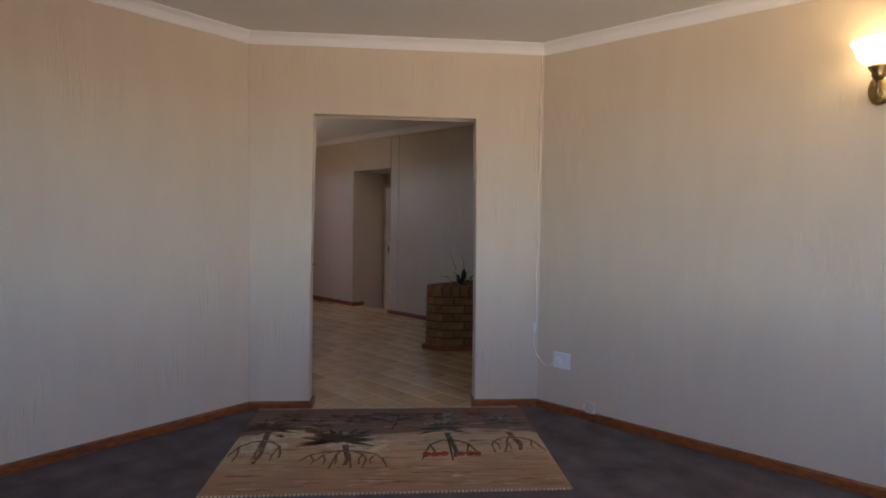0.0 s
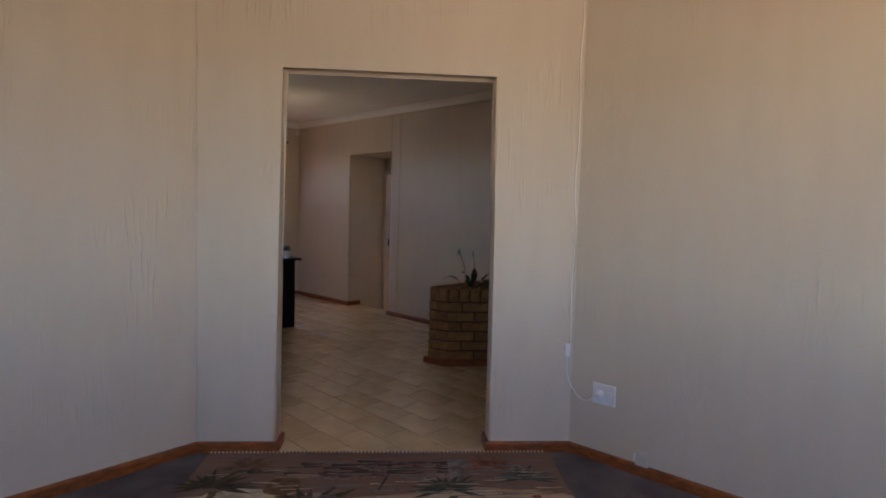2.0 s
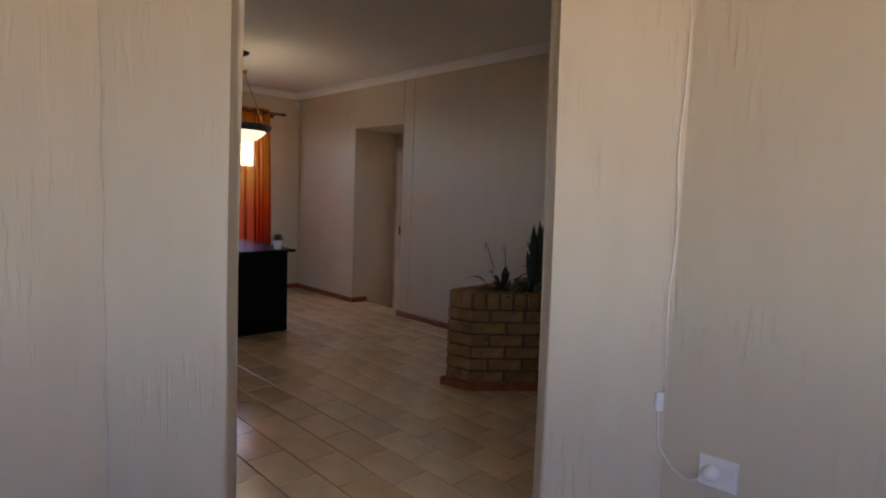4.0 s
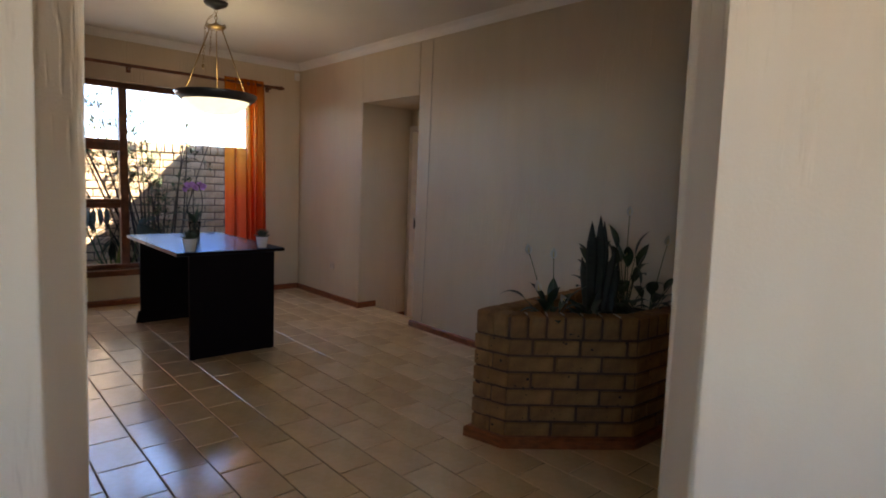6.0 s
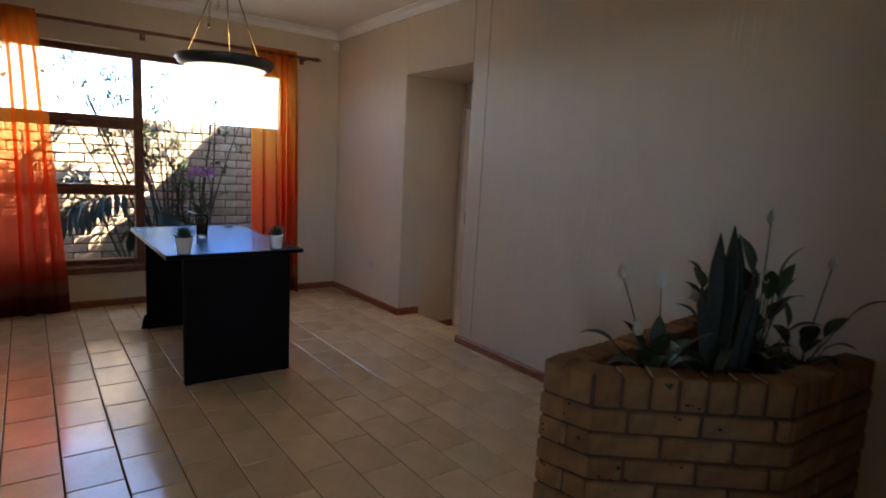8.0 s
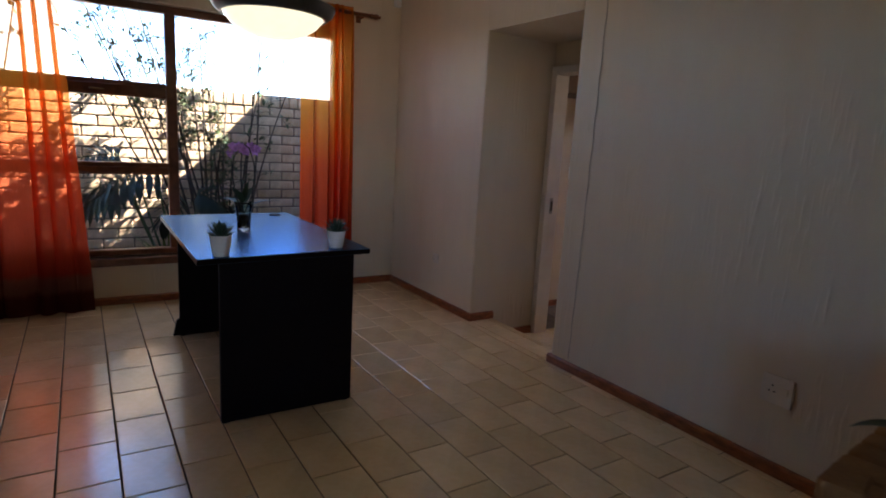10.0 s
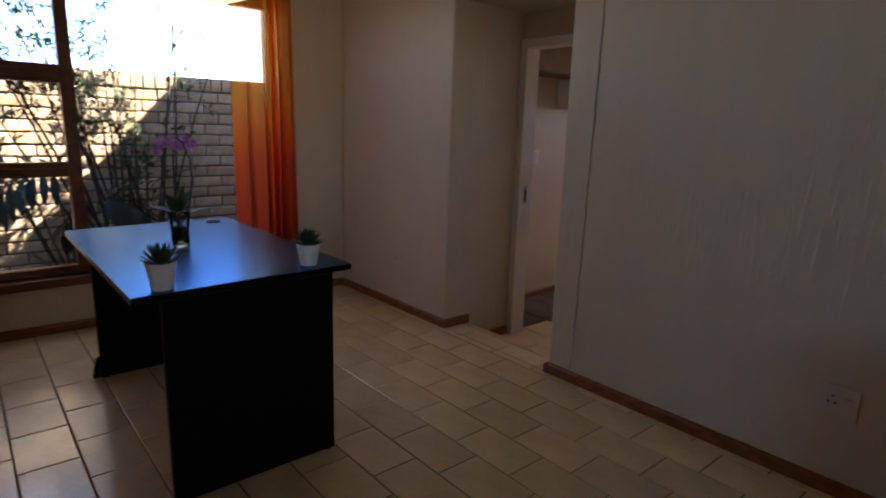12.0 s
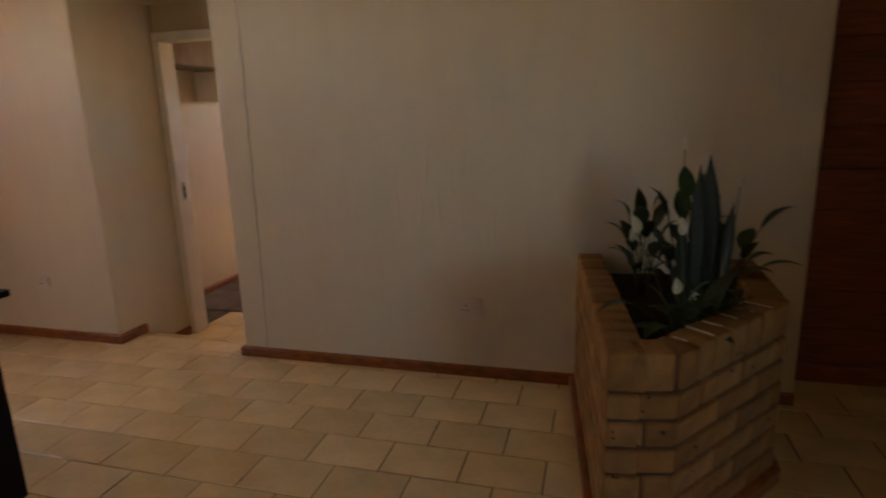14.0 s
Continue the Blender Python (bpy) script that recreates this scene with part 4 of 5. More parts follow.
lathe(bm, [(0, 0.0), (0.036, 0.0), (0.036, 0.004), (0.033, 0.006), (0.026, 0.006), (0.025, 0.002), (0, 0.002)], Vector((-7.455, 4.58, 0.748)) + DO, 20)
part("cable_grommet", bm, M_DARKHOLE, desktop, "round black cable grommet", True)
bm = bmesh.new()
prism(bm, [(y + DO.y, z) for y, z in ((3.975, 0.006), (4.09, 0.006), (4.0115, 0.11), (3.996, 0.10))], -7.522 + DO.x, -7.498 + DO.x)
bmesh.ops.transform(bm, matrix=Matrix(((0, 0, 1, 0), (1, 0, 0, 0), (0, 1, 0, 0), (0, 0, 0, 1))), verts=bm.verts)
part("foot_cap", bm, M_DESKSHADE, panels[-7.51], "small wedge-shaped foot")
desk_part("lock", (-6.99, 4.394, 0.655), (-6.97, 4.3995, 0.675), 0.003, M_STEEL)


def succulent(at, r, h, seed, label):
    """A flared white pot with a rosette of pointed leaves."""
    pot = thing("potted_succulent", label, "potted plant", "plants on the desk", at=at)
    rnd = random.Random(seed)
    bm = bmesh.new()
    lathe(bm, [(0, 0), (r * 0.68, 0), (r * 0.72, 0.004), (r * 0.98, h * 0.94), (r, h), (r * 0.93, h), (r * 0.90, h * 0.86), (0, h * 0.86)], seg=28)
    part("pot", bm, M_POT, pot, "flared white ceramic pot", True)
    bm = bmesh.new()
    lathe(bm, [(r * 0.89, h * 0.865), (r * 0.5, h * 0.90), (0, h * 0.91)], seg=16)
    part("soil", bm, M_SOIL, pot)
    for ring, (n, el, ln) in enumerate(((14, 18, 0.066), (13, 38, 0.068), (10, 58, 0.063), (5, 80, 0.053))):
        for k in range(n):
            a = 2 * math.pi * (k + 0.5 * ring + rnd.uniform(-0.15, 0.15)) / n
            e = radians(el + rnd.uniform(-6, 6))
            way = Vector((math.cos(a) * math.cos(e), math.sin(a) * math.cos(e), math.sin(e)))
            root = Vector((math.cos(a) * 0.006, math.sin(a) * 0.006, h * 0.88 + 0.004 * ring))
            bm = bmesh.new()
            s = way.cross(Vector((0, 0, 1))).normalized()
            o = s.cross(way)
            rows = []
            for i in range(6):
                t = i / 5
                w = 0.0072 * (1 - t) ** 0.7 * (0.6 + 0.8 * min(1, 3 * t)) + 0.0004
                c = root + way * ln * t * r / 0.048 + Vector((0, 0, 0.010 * t * t))
                rows.append([bm.verts.new(c + s * w), bm.verts.new(c - o * w * 0.5), bm.verts.new(c - s * w), bm.verts.new(c + o * w * 0.25)])
            for p, q in zip(rows, rows[1:]):
                for i in range(4):
                    bm.faces.new((p[i], p[(i + 1) % 4], q[(i + 1) % 4], q[i]))
            part("leaf", bm, M_SUCC, pot, smooth=True)
    return pot


succulent((-6.275, 4.02, 0.7485), 0.046, 0.088, 21, "green rosette succulent in a flared white pot")
succulent((-6.33, 4.548, 0.7485), 0.044, 0.080, 22, "small succulent in a white pot near the desk corner")


def orchid():
    x, y, z = -6.90, 4.257, 0.7485
    orc = thing("orchid", "purple flowering orchid in a clear glass vase", "potted plant", "plants on the desk", at=(x, y, z))
    rnd = random.Random(31)
    bm = bmesh.new()
    lathe(bm, [(0, 0), (0.033, 0), (0.034, 0.01), (0.036, 0.08), (0.044, 0.135), (0.049, 0.152), (0.047, 0.152), (0.042, 0.135), (0.034, 0.08), (0.032, 0.012), (0, 0.012)], seg=28)
    vase = part("vase", bm, M_VASE, orc, "flared clear glass vase", True)
    bm = bmesh.new()
    lathe(bm, [(0, 0.014), (0.030, 0.016), (0.0325, 0.05), (0.031, 0.082), (0, 0.09)], seg=18)
    for v in bm.verts:
        v.co += Vector([rnd.uniform(-0.0015, 0.0015) for _ in range(3)])
    part("bark", bm, M_BARK, vase, "dark orchid bark and roots")
    for az, el, ln, wd, dr in ((235, 40, 0.12, 0.065, 0.9), (70, 28, 0.17, 0.040, 0.5), (110, 70, 0.11, 0.055, 0.8), (300, 68, 0.12, 0.06, 0.9), (40, 80, 0.12, 0.05, 0.4)):
        a, e = radians(az), radians(el)
        blade(orc, (0, 0, 0.12), (math.cos(a) * math.cos(e), math.sin(a) * math.cos(e), math.sin(e)), ln, wd, dr, 0.03, M_ORCHIDLEAF, power=0.62)
    stalks = []
    for sx, sy, top in ((-0.010, -0.040, 0.42), (0.010, 0.042, 0.43), (0.004, -0.012, 0.41)):
        bm = bmesh.new()
        stem = [Vector((0, 0, 0.08)), Vector((sx * 2, sy * 0.9, 0.18)), Vector((sx * 3, sy * 1.2, 0.28)), Vector((sx * 3, sy * 1.1, 0.36)), Vector((sx * 2, sy * 0.6, top)), Vector((sx, sy * 0.1, top + 0.015)), Vector((0, -sy * 0.5, top))]
        tube(bm, stem, 0.0042, 0.0028, 7)
        stalks.append(part("flower_stem", bm, M_ORCHIDSTEM, orc, smooth=True))
    for k in range(18):
        side = -0.066 + 0.132 * k / 17
        c = Vector((rnd.uniform(-0.04, 0.04), side, 0.435 - 5.0 * side * side + rnd.uniform(-0.024, 0.016)))
        f = Vector((rnd.uniform(0.1, 1), rnd.uniform(-0.9, 0.4), rnd.uniform(-0.3, 0.5))).normalized()
        s = f.cross(Vector((0, 0, 1))).normalized()
        o = s.cross(f)
        bm = bmesh.new()
        for i in range(5):
            t = 2 * math.pi * i / 5 + math.pi / 2
            d = s * math.cos(t) + o * math.sin(t)
            q = d.cross(f)
            ln, wd = 0.026, 0.011 if i % 2 == 0 else 0.0075
            v = [bm.verts.new(c), bm.verts.new(c + d * ln * 0.5 + q * wd + f * 0.003), bm.verts.new(c + d * ln - f * 0.002), bm.verts.new(c + d * ln * 0.5 - q * wd + f * 0.003)]
            bm.faces.new(v)
        lathe(bm, [(0.0, 0.004), (0.004, 0.0), (0.0, -0.004)], c + f * 0.004, 6)
        part("flower", bm, M_ORCHID, stalks[k % 3], "purple orchid flower")


orchid()

# ================= pendant lamp =================
lx, ly = -6.73, 4.365
lamp = thing("pendant_lamp", "bowl pendant lamp of alabaster glass on brass rods", "lamp", at=(lx, ly, ZC))


def lamp_part(name, prof, mat, label="", seg=32):
    bm = bmesh.new()
    lathe(bm, prof, seg=seg)
    return part(name, bm, mat, lamp, label, True)


lamp_part("canopy", [(0, 0), (0.085, 0), (0.085, -0.010), (0.07, -0.026), (0.04, -0.038), (0.018, -0.05), (0, -0.05)], M_LAMPRIM, "dark round ceiling canopy")
bm = bmesh.new()
for k in range(4):
    z = -0.052 - k * 0.024
    pts = [(0.010 * math.cos(a) * (1 if k % 2 else 0), 0.010 * math.cos(a) * (0 if k % 2 else 1), z - 0.012 + 0.016 * math.sin(a)) for a in [2 * math.pi * i / 10 for i in range(11)]]
    tube(bm, pts, 0.0025, 0.0025, 5)
part("chain", bm, M_BRASS, lamp, "short brass chain", True)
lamp_part("hub", [(0, -0.145), (0.012, -0.147), (0.03, -0.158), (0.060, -0.170), (0.064, -0.178), (0.055, -0.188), (0.030, -0.196), (0, -0.198)], M_BRASS, "turned brass hub")
for k in range(3):
    a = radians(38 + 120 * k)
    c, s = math.cos(a), math.sin(a)
    bm = bmesh.new()
    tube(bm, [(0.05 * c, 0.05 * s, -0.178), (0.055 * c, 0.055 * s, -0.21), (0.13 * c, 0.13 * s, -0.40), (0.235 * c, 0.235 * s, -0.655)], 0.0045, 0.0045, 8)
    tube(bm, [(0.05 * c, 0.05 * s, -0.170), (0.072 * c, 0.072 * s, -0.160), (0.075 * c, 0.075 * s, -0.185), (0.055 * c, 0.055 * s, -0.20)], 0.004, 0.004, 7)
    part("rod", bm, M_BRASS, lamp, "thin brass rod", True)


def chain_link(bm, p, q, turn, w=0.006, r=0.0018):
    """One oval link between two points, turned about their line."""
    p, q = Vector(p), Vector(q)
    d = (q - p).normalized()
    side = d.cross(Vector((0, 0, 1)) if abs(d.z) < 0.9 else Vector((1, 0, 0))).normalized()
    side = Matrix.Rotation(turn, 3, d) @ side
    mid, half = (p + q) / 2, (q - p).length / 2 + 0.004
    tube(bm, [mid + d * half * math.cos(a) + side * w * math.sin(a) for a in [2 * math.pi * i / 10 for i in range(11)]], r, r, 5)


def link_run(line):
    """Alternating links along a line, as one loose chain."""
    bm = bmesh.new()
    for i, (p, q) in enumerate(zip(line, line[1:])):
        chain_link(bm, p, q, 0.3 + i * 1.57)
    return bm


part("loose_chain", link_run([Vector((0.002, -0.012, -0.075)), Vector((0.003, -0.032, -0.105)), Vector((0.004, -0.058, -0.130))] + [Vector((0.004 + 0.002 * math.sin(i), -0.072 - 0.002 * i + 0.003 * math.sin(i * 1.7), -0.130 - 0.024 * i)) for i in range(1, 14)]), M_BRASS, lamp, "loose brass chain hanging from the hub", True)
part("loose_chain", link_run([Vector((0.006, -0.036 + 0.003 * math.sin(i * 1.3) - 0.0015 * i, -0.185 - 0.024 * i)) for i in range(9)]), M_BRASS, lamp, "short loose end of brass chain", True)
bm = bmesh.new()
lathe(bm, [(0, 0.018), (0.007, 0.012), (0.009, 0), (0.006, -0.014), (0, -0.02)], (0.005, -0.098, -0.470), 10)
part("chain_end", bm, M_BRASS, lamp, "small brass weight", True)
lamp_part("rim", [(0.245, -0.655), (0.262, -0.648), (0.285, -0.652), (0.290, -0.664), (0.276, -0.690), (0.250, -0.712), (0.236, -0.712), (0.236, -0.66), (0.245, -0.655)], M_LAMPRIM, "dark painted rim of the bowl", 48)
lamp_part("bowl", [(0.2355, -0.70), (0.232, -0.715), (0.20, -0.752), (0.15, -0.785), (0.09, -0.806), (0.03, -0.813), (0, -0.813), (0, -0.805), (0.09, -0.798), (0.15, -0.776), (0.20, -0.742), (0.2355, -0.70)], M_BOWL, "cream alabaster glass bowl", 48)

pendant_bulb = new("pendant_bulb", bpy.data.lights.new("pendant_bulb", "POINT"))
pendant_bulb.data.energy, pendant_bulb.data.color, pendant_bulb.data.shadow_soft_size = 0.14, (1.0, 0.84, 0.62), 0.08
pendant_bulb.location = (lx, ly, 1.80)

# ================= wall fittings =================
def socket(name, label, at, face, wide, high, plug=False, mat=M_WHITE):
    """A switched socket plate; face is the direction that it looks in, in degrees."""
    so = thing(name, label, "socket", at=at)
    so.rotation_euler = (0, 0, radians(face))

    def bit(nm, lo, hi, mat, bev=0.0, lab=""):
        bm = bmesh.new()
        box(bm, lo, hi, bev, 2 if bev else 1)
        return part(nm, bm, mat, so if nm == "plate" else plate, lab)

    plate = bit("plate", (-wide / 2, 0, -high / 2), (wide / 2, 0.010, high / 2), mat, 0.003)
    bit("rocker_switch", (-wide * 0.36, 0.0101, -0.008), (-wide * 0.16, 0.016, 0.020), mat, 0.002)
    for px, pz in ((0.018, 0.016), (0.009, -0.008), (0.030, -0.008)):
        bm = bmesh.new()
        lathe(bm, [(0, 0.0005), (0.0042, 0.0005), (0.0042, 0), (0, 0)], seg=10)
        bmesh.ops.transform(bm, matrix=Matrix.Translation((px, 0.0102, pz)) @ Matrix.Rotation(-math.pi / 2, 4, "X"), verts=bm.verts)
        part("pin_hole", bm, M_DARKHOLE, plate)
    if plug:
        bm = bmesh.new()
        lathe(bm, [(0, 0.040), (0.012, 0.038), (0.019, 0.030), (0.023, 0.012), (0.023, 0.0), (0, 0.0)], seg=18)
        bmesh.ops.transform(bm, matrix=Matrix.Translation((0.020, 0.0108, 0.0)) @ Matrix.Rotation(-math.pi / 2, 4, "X"), verts=bm.verts)
        part("plug", bm, M_WHITE, plate, "round white plug", True)
    return so


socket("wall_socket", "white switched socket with a plug in it", (-2.243, right_y(-2.243) - 0.0005, 0.363), 183, 0.128, 0.108, True)
socket("wall_socket", "cream switched wall socket above the skirting", (-4.917, YW - 0.0005, 0.356), 180, 0.125, 0.12, mat=M_CREAM)
socket("wall_socket", "small cream wall socket near the corner", (-7.587, YW - 0.0005, 0.362), 180, 0.075, 0.075, mat=M_CREAM)

jb = thing("telephone_box", "small square off-white junction box above the skirting", "junction box")
bm = bmesh.new()
box(bm, (-2.050, 4.072, 0.056), (-1.984, right_y(-2.05), 0.126), 0.006, 2)
part("cover", bm, M_CREAM, jb)
bm = boxes(((-2.061, 4.079, 0.071), (-2.0505, right_y(-2.06), 0.110)), bevel=0.002)
part("terminal", bm, M_WHITE, jb)

cable_thing = thing("white_cable", "thin white cable running down the corner to the socket", "cable")
bm = bmesh.new()
rr = random.Random(4)
C = Vector((P1.x, P1.y)) - U * 0.02 - N * 0.010
pts = [Vector((C.x + 0.004 * math.sin(i * 0.9) + rr.uniform(-0.003, 0.003), C.y + 0.004 * math.cos(i * 0.7), 2.46 - i * (1.86 / 24))) for i in range(25)]
tube(bm, pts, 0.003, 0.003, 6)
part("upper_run", bm, M_FRAMEPAINT, cable_thing, smooth=True)
bm = bmesh.new()
b0 = Vector((C.x - U.x * 0.012, C.y - U.y * 0.012, 0.53))
tube(bm, [b0, b0 + Vector((0.002, 0, -0.08)), b0 + Vector((0.012, 0.008, -0.14)), Vector((-2.395, 4.066, 0.330)), Vector((-2.345, 4.061, 0.312)), Vector((-2.305, 4.051, 0.327)), Vector((-2.28, 4.046, 0.356))], 0.003, 0.003, 6)
part("lower_loop", bm, M_FRAMEPAINT, cable_thing, smooth=True)
bm = bmesh.new()
box(bm, (-0.014, -0.009, -0.034), (0.014, 0.009, 0.034), 0.003)
bmesh.ops.transform(bm, matrix=Matrix.Translation((b0.x, b0.y, 0.565)) @ Matrix.Rotation(math.atan2(U.y, U.x), 4, "Z"), verts=bm.verts)
part("connector", bm, M_WHITE, cable_thing, "small white cable connector")

bm = bmesh.new()
tube(bm, [(-6.050 + 0.0025 * math.sin(i * 1.7) - 0.025 * (i / 40) ** 2, YW - 0.002, 2.455 - i * 2.385 / 40) for i in range(41)], 0.0023, 0.0023, 6)
tagged(part("wall_cable", bm, surface("painted_cable", (0.40, 0.335, 0.27), 0.6, 0, 0.08, 20, 90, 0.1), smooth=True), "thin painted cable running down the wall", "cable")

bm = bmesh.new()
tube(bm, [(P0.x + 0.004 + 0.0025 * math.sin(i * 1.3), P0.y - 0.001 + 0.003 * math.cos(i * 0.9), 2.455 - i * 2.385 / 40) for i in range(41)], 0.0022, 0.0022, 6)
tagged(part("corner_cable", bm, surface("cream_cable", (0.56, 0.48, 0.40), 0.6, 0, 0.08, 20, 90, 0.1), smooth=True), "thin cream cable running down the wall corner", "cable")

pir = thing("alarm_sensor", "small white motion alarm sensor in the corner", "alarm sensor")
bm = bmesh.new()
box(bm, (XW + 0.001, YW - 0.075, 2.345), (XW + 0.042, YW - 0.020, 2.425), 0.008, 3)
part("casing", bm, M_WHITE, pir, smooth=False)
bm = bmesh.new()
box(bm, (XW + 0.040, YW - 0.066, 2.352), (XW + 0.049, YW - 0.030, 2.388), 0.004, 2)
part("lens", bm, M_FRAMEPAINT, pir, "milky sensor lens")

sconce = thing("wall_lamp", "brass wall lamp with a lit upward glass shade", "lamp", at=(-0.574, right_y(-0.574), 1.963))
sconce.rotation_euler = (0, 0, radians(3))


def sconce_part(name, bm, mat, label=""):
    return part(name, bm, mat, sconce, label, True)


bm = bmesh.new()
lathe(bm, [(0, 0), (0.05, 0), (0.05, 0.008), (0.035, 0.018), (0.015, 0.024), (0, 0.024)], seg=24)
bmesh.ops.transform(bm, matrix=Matrix.Rotation(math.pi / 2, 4, "X") @ Matrix.Scale(1.5, 4, (0, 1, 0)), verts=bm.verts)
sconce_part("wall_plate", bm, M_BRASS)
bm = bmesh.new()
tube(bm, [(0, -0.01, 0.0), (0, -0.05, -0.055), (0, -0.09, -0.07), (0, -0.125, -0.04), (0, -0.13, 0.02)], 0.012, 0.011, 10)
sconce_part("arm", bm, M_BRASS)
bm = bmesh.new()
lathe(bm, [(0, 0.02), (0.018, 0.02), (0.03, 0.045), (0.028, 0.055), (0.042, 0.075), (0.044, 0.088), (0, 0.088)], (0, -0.13, 0), 22)
sconce_part("cup", bm, M_BRASS, "brass lamp cup")
bm = bmesh.new()
lathe(bm, [(0.035, 0.089), (0.06, 0.10), (0.085, 0.13), (0.10, 0.175), (0.115, 0.20), (0.112, 0.20), (0.097, 0.176), (0.082, 0.133), (0.058, 0.104), (0.035, 0.095)], (0, -0.13, 0), 28)
sconce_part("shade", bm, M_SCONCEGLASS, "lit frosted glass shade")
bulb = new("sconce_bulb", bpy.data.lights.new("sconce_bulb", "POINT"))
bulb.data.energy, bulb.data.color, bulb.data.shadow_soft_size = 0.045, (1.0, 0.80, 0.50), 0.03
bulb.location = (-0.567, right_y(-0.574) - 0.13, 2.18)

# ================= rug =================
rug = thing("rug", "hand-woven wool rug with spiky trees in brown and cream", "rug", at=D(0.07, -1.255, 0.0))
rug.rotation_euler = (0, 0, math.atan2(U.y, U.x))
RW, RD, RT = 1.80, 1.232, 0.011
bm = bmesh.new()
rr = random.Random(12)
gx, gy = 38, 22
top = [[bm.verts.new((RW * i / gx + 0.006 * noise.noise(Vector((j * 0.4, i * 0.0, 1))), RD * j / gy + 0.006 * noise.noise(Vector((0, i * 0.3, 5))), 0.001 if i in (0, gx) or j in (0, gy) else RT)) for j in range(gy + 1)] for i in range(gx + 1)]
for i in range(gx):
    for j in range(gy):
        bm.faces.new((top[i][j], top[i + 1][j], top[i + 1][j + 1], top[i][j + 1]))
part("woven_field", bm, M_RUG, rug, smooth=True)
MZ = RT + 0.0008


def ribbon(bm, pts, w0, w1, z=MZ):
    """A flat tapering stroke of another wool."""
    pts, rows = [Vector(p) for p in pts], []
    for i, p in enumerate(pts):
        d = (pts[min(len(pts) - 1, i + 1)] - pts[max(0, i - 1)]).normalized()
        s, w = Vector((-d.y, d.x)), (w0 + (w1 - w0) * i / (len(pts) - 1)) / 2
        rows.append((bm.verts.new((p.x + s.x * w, p.y + s.y * w, z)), bm.verts.new((p.x - s.x * w, p.y - s.y * w, z))))
    for a, b in zip(rows, rows[1:]):
        bm.faces.new((a[0], a[1], b[1], b[0]))


def blob(bm, x, y, rx, ry, z, rnd, n=16):
    bm.faces.new([bm.verts.new((x + rx * math.cos(t) * rnd.uniform(0.75, 1.15), y + ry * math.sin(t) * rnd.uniform(0.75, 1.15), z)) for t in [2 * math.pi * k / n for k in range(n)]])


def woven(name, mat, label, draw, seed):
    bm = bmesh.new()
    draw(bm, random.Random(seed))
    part(name, bm, mat, rug, label)


def spike(bm, x, y, ang, l, w, z, squash=0.85):
    """One pointed jagged leaf."""
    c, q = math.cos(ang), math.sin(ang) * squash
    pts = [(0, 0.25), (0.25, 0.8), (0.5, 1.0), (0.75, 0.6), (1.0, 0.0)]
    left = [(x + c * l * t - q * w * k, y + q * l * t + c * w * k) for t, k in pts]
    right = [(x + c * l * t + q * w * k, y + q * l * t - c * w * k) for t, k in reversed(pts[:-1])]
    bm.faces.new([bm.verts.new((a, b, z)) for a, b in left + right])


def crown(x, y, r, n=13, low=-0.5):
    def draw(bm, rnd):
        blob(bm, x, y + 0.02, r * 0.30, r * 0.25, MZ + 0.0006, rnd, 10)
        for k in range(n):
            a = low + (math.pi - 2 * low) * k / (n - 1) + rnd.uniform(-0.14, 0.14)
            spike(bm, x, y, a, r * rnd.uniform(0.72, 1.15), r * rnd.uniform(0.06, 0.10), MZ + 0.0004)
    return draw


def root(x, y, h, spread, n):
    def draw(bm, rnd):
        ribbon(bm, [(x, y), (x + 0.015, y - h * 0.4), (x + 0.03, y - h * 0.75), (x + 0.015, y - h)], 0.038, 0.018)
        for k in range(n):
            t = (k / (n - 1) - 0.5) * 2
            dx = spread * t
            drop = rnd.uniform(0.75, 1.15)
            ribbon(bm, [(x + 0.01, y - h * 0.30), (x + dx * 0.4, y - h * 0.36), (x + dx * 0.75, y - h * 0.5), (x + dx * 0.9, y - h * 0.72), (x + dx + rnd.uniform(-0.03, 0.03), y - h * drop)], 0.020, 0.010, MZ + 0.0002)
            ribbon(bm, [(x + dx * 0.75, y - h * 0.5), (x + dx * 0.62, y - h * 0.75), (x + dx * 0.66, y - h * 0.95)], 0.013, 0.007, MZ + 0.0003)
    return draw


def streaks(n, xs, ys, ln, wd, z):
    def draw(bm, rnd):
        for k in range(n):
            x, y, l = rnd.uniform(*xs), rnd.uniform(*ys), rnd.uniform(*ln)
            x = min(x, RW - 0.03 - l)
            ribbon(bm, [(x, y), (x + l * 0.5, y + rnd.uniform(-0.008, 0.008)), (x + l, y + rnd.uniform(-0.012, 0.012))], rnd.uniform(*wd), 0.004, z + 0.00001 * k)
    return draw


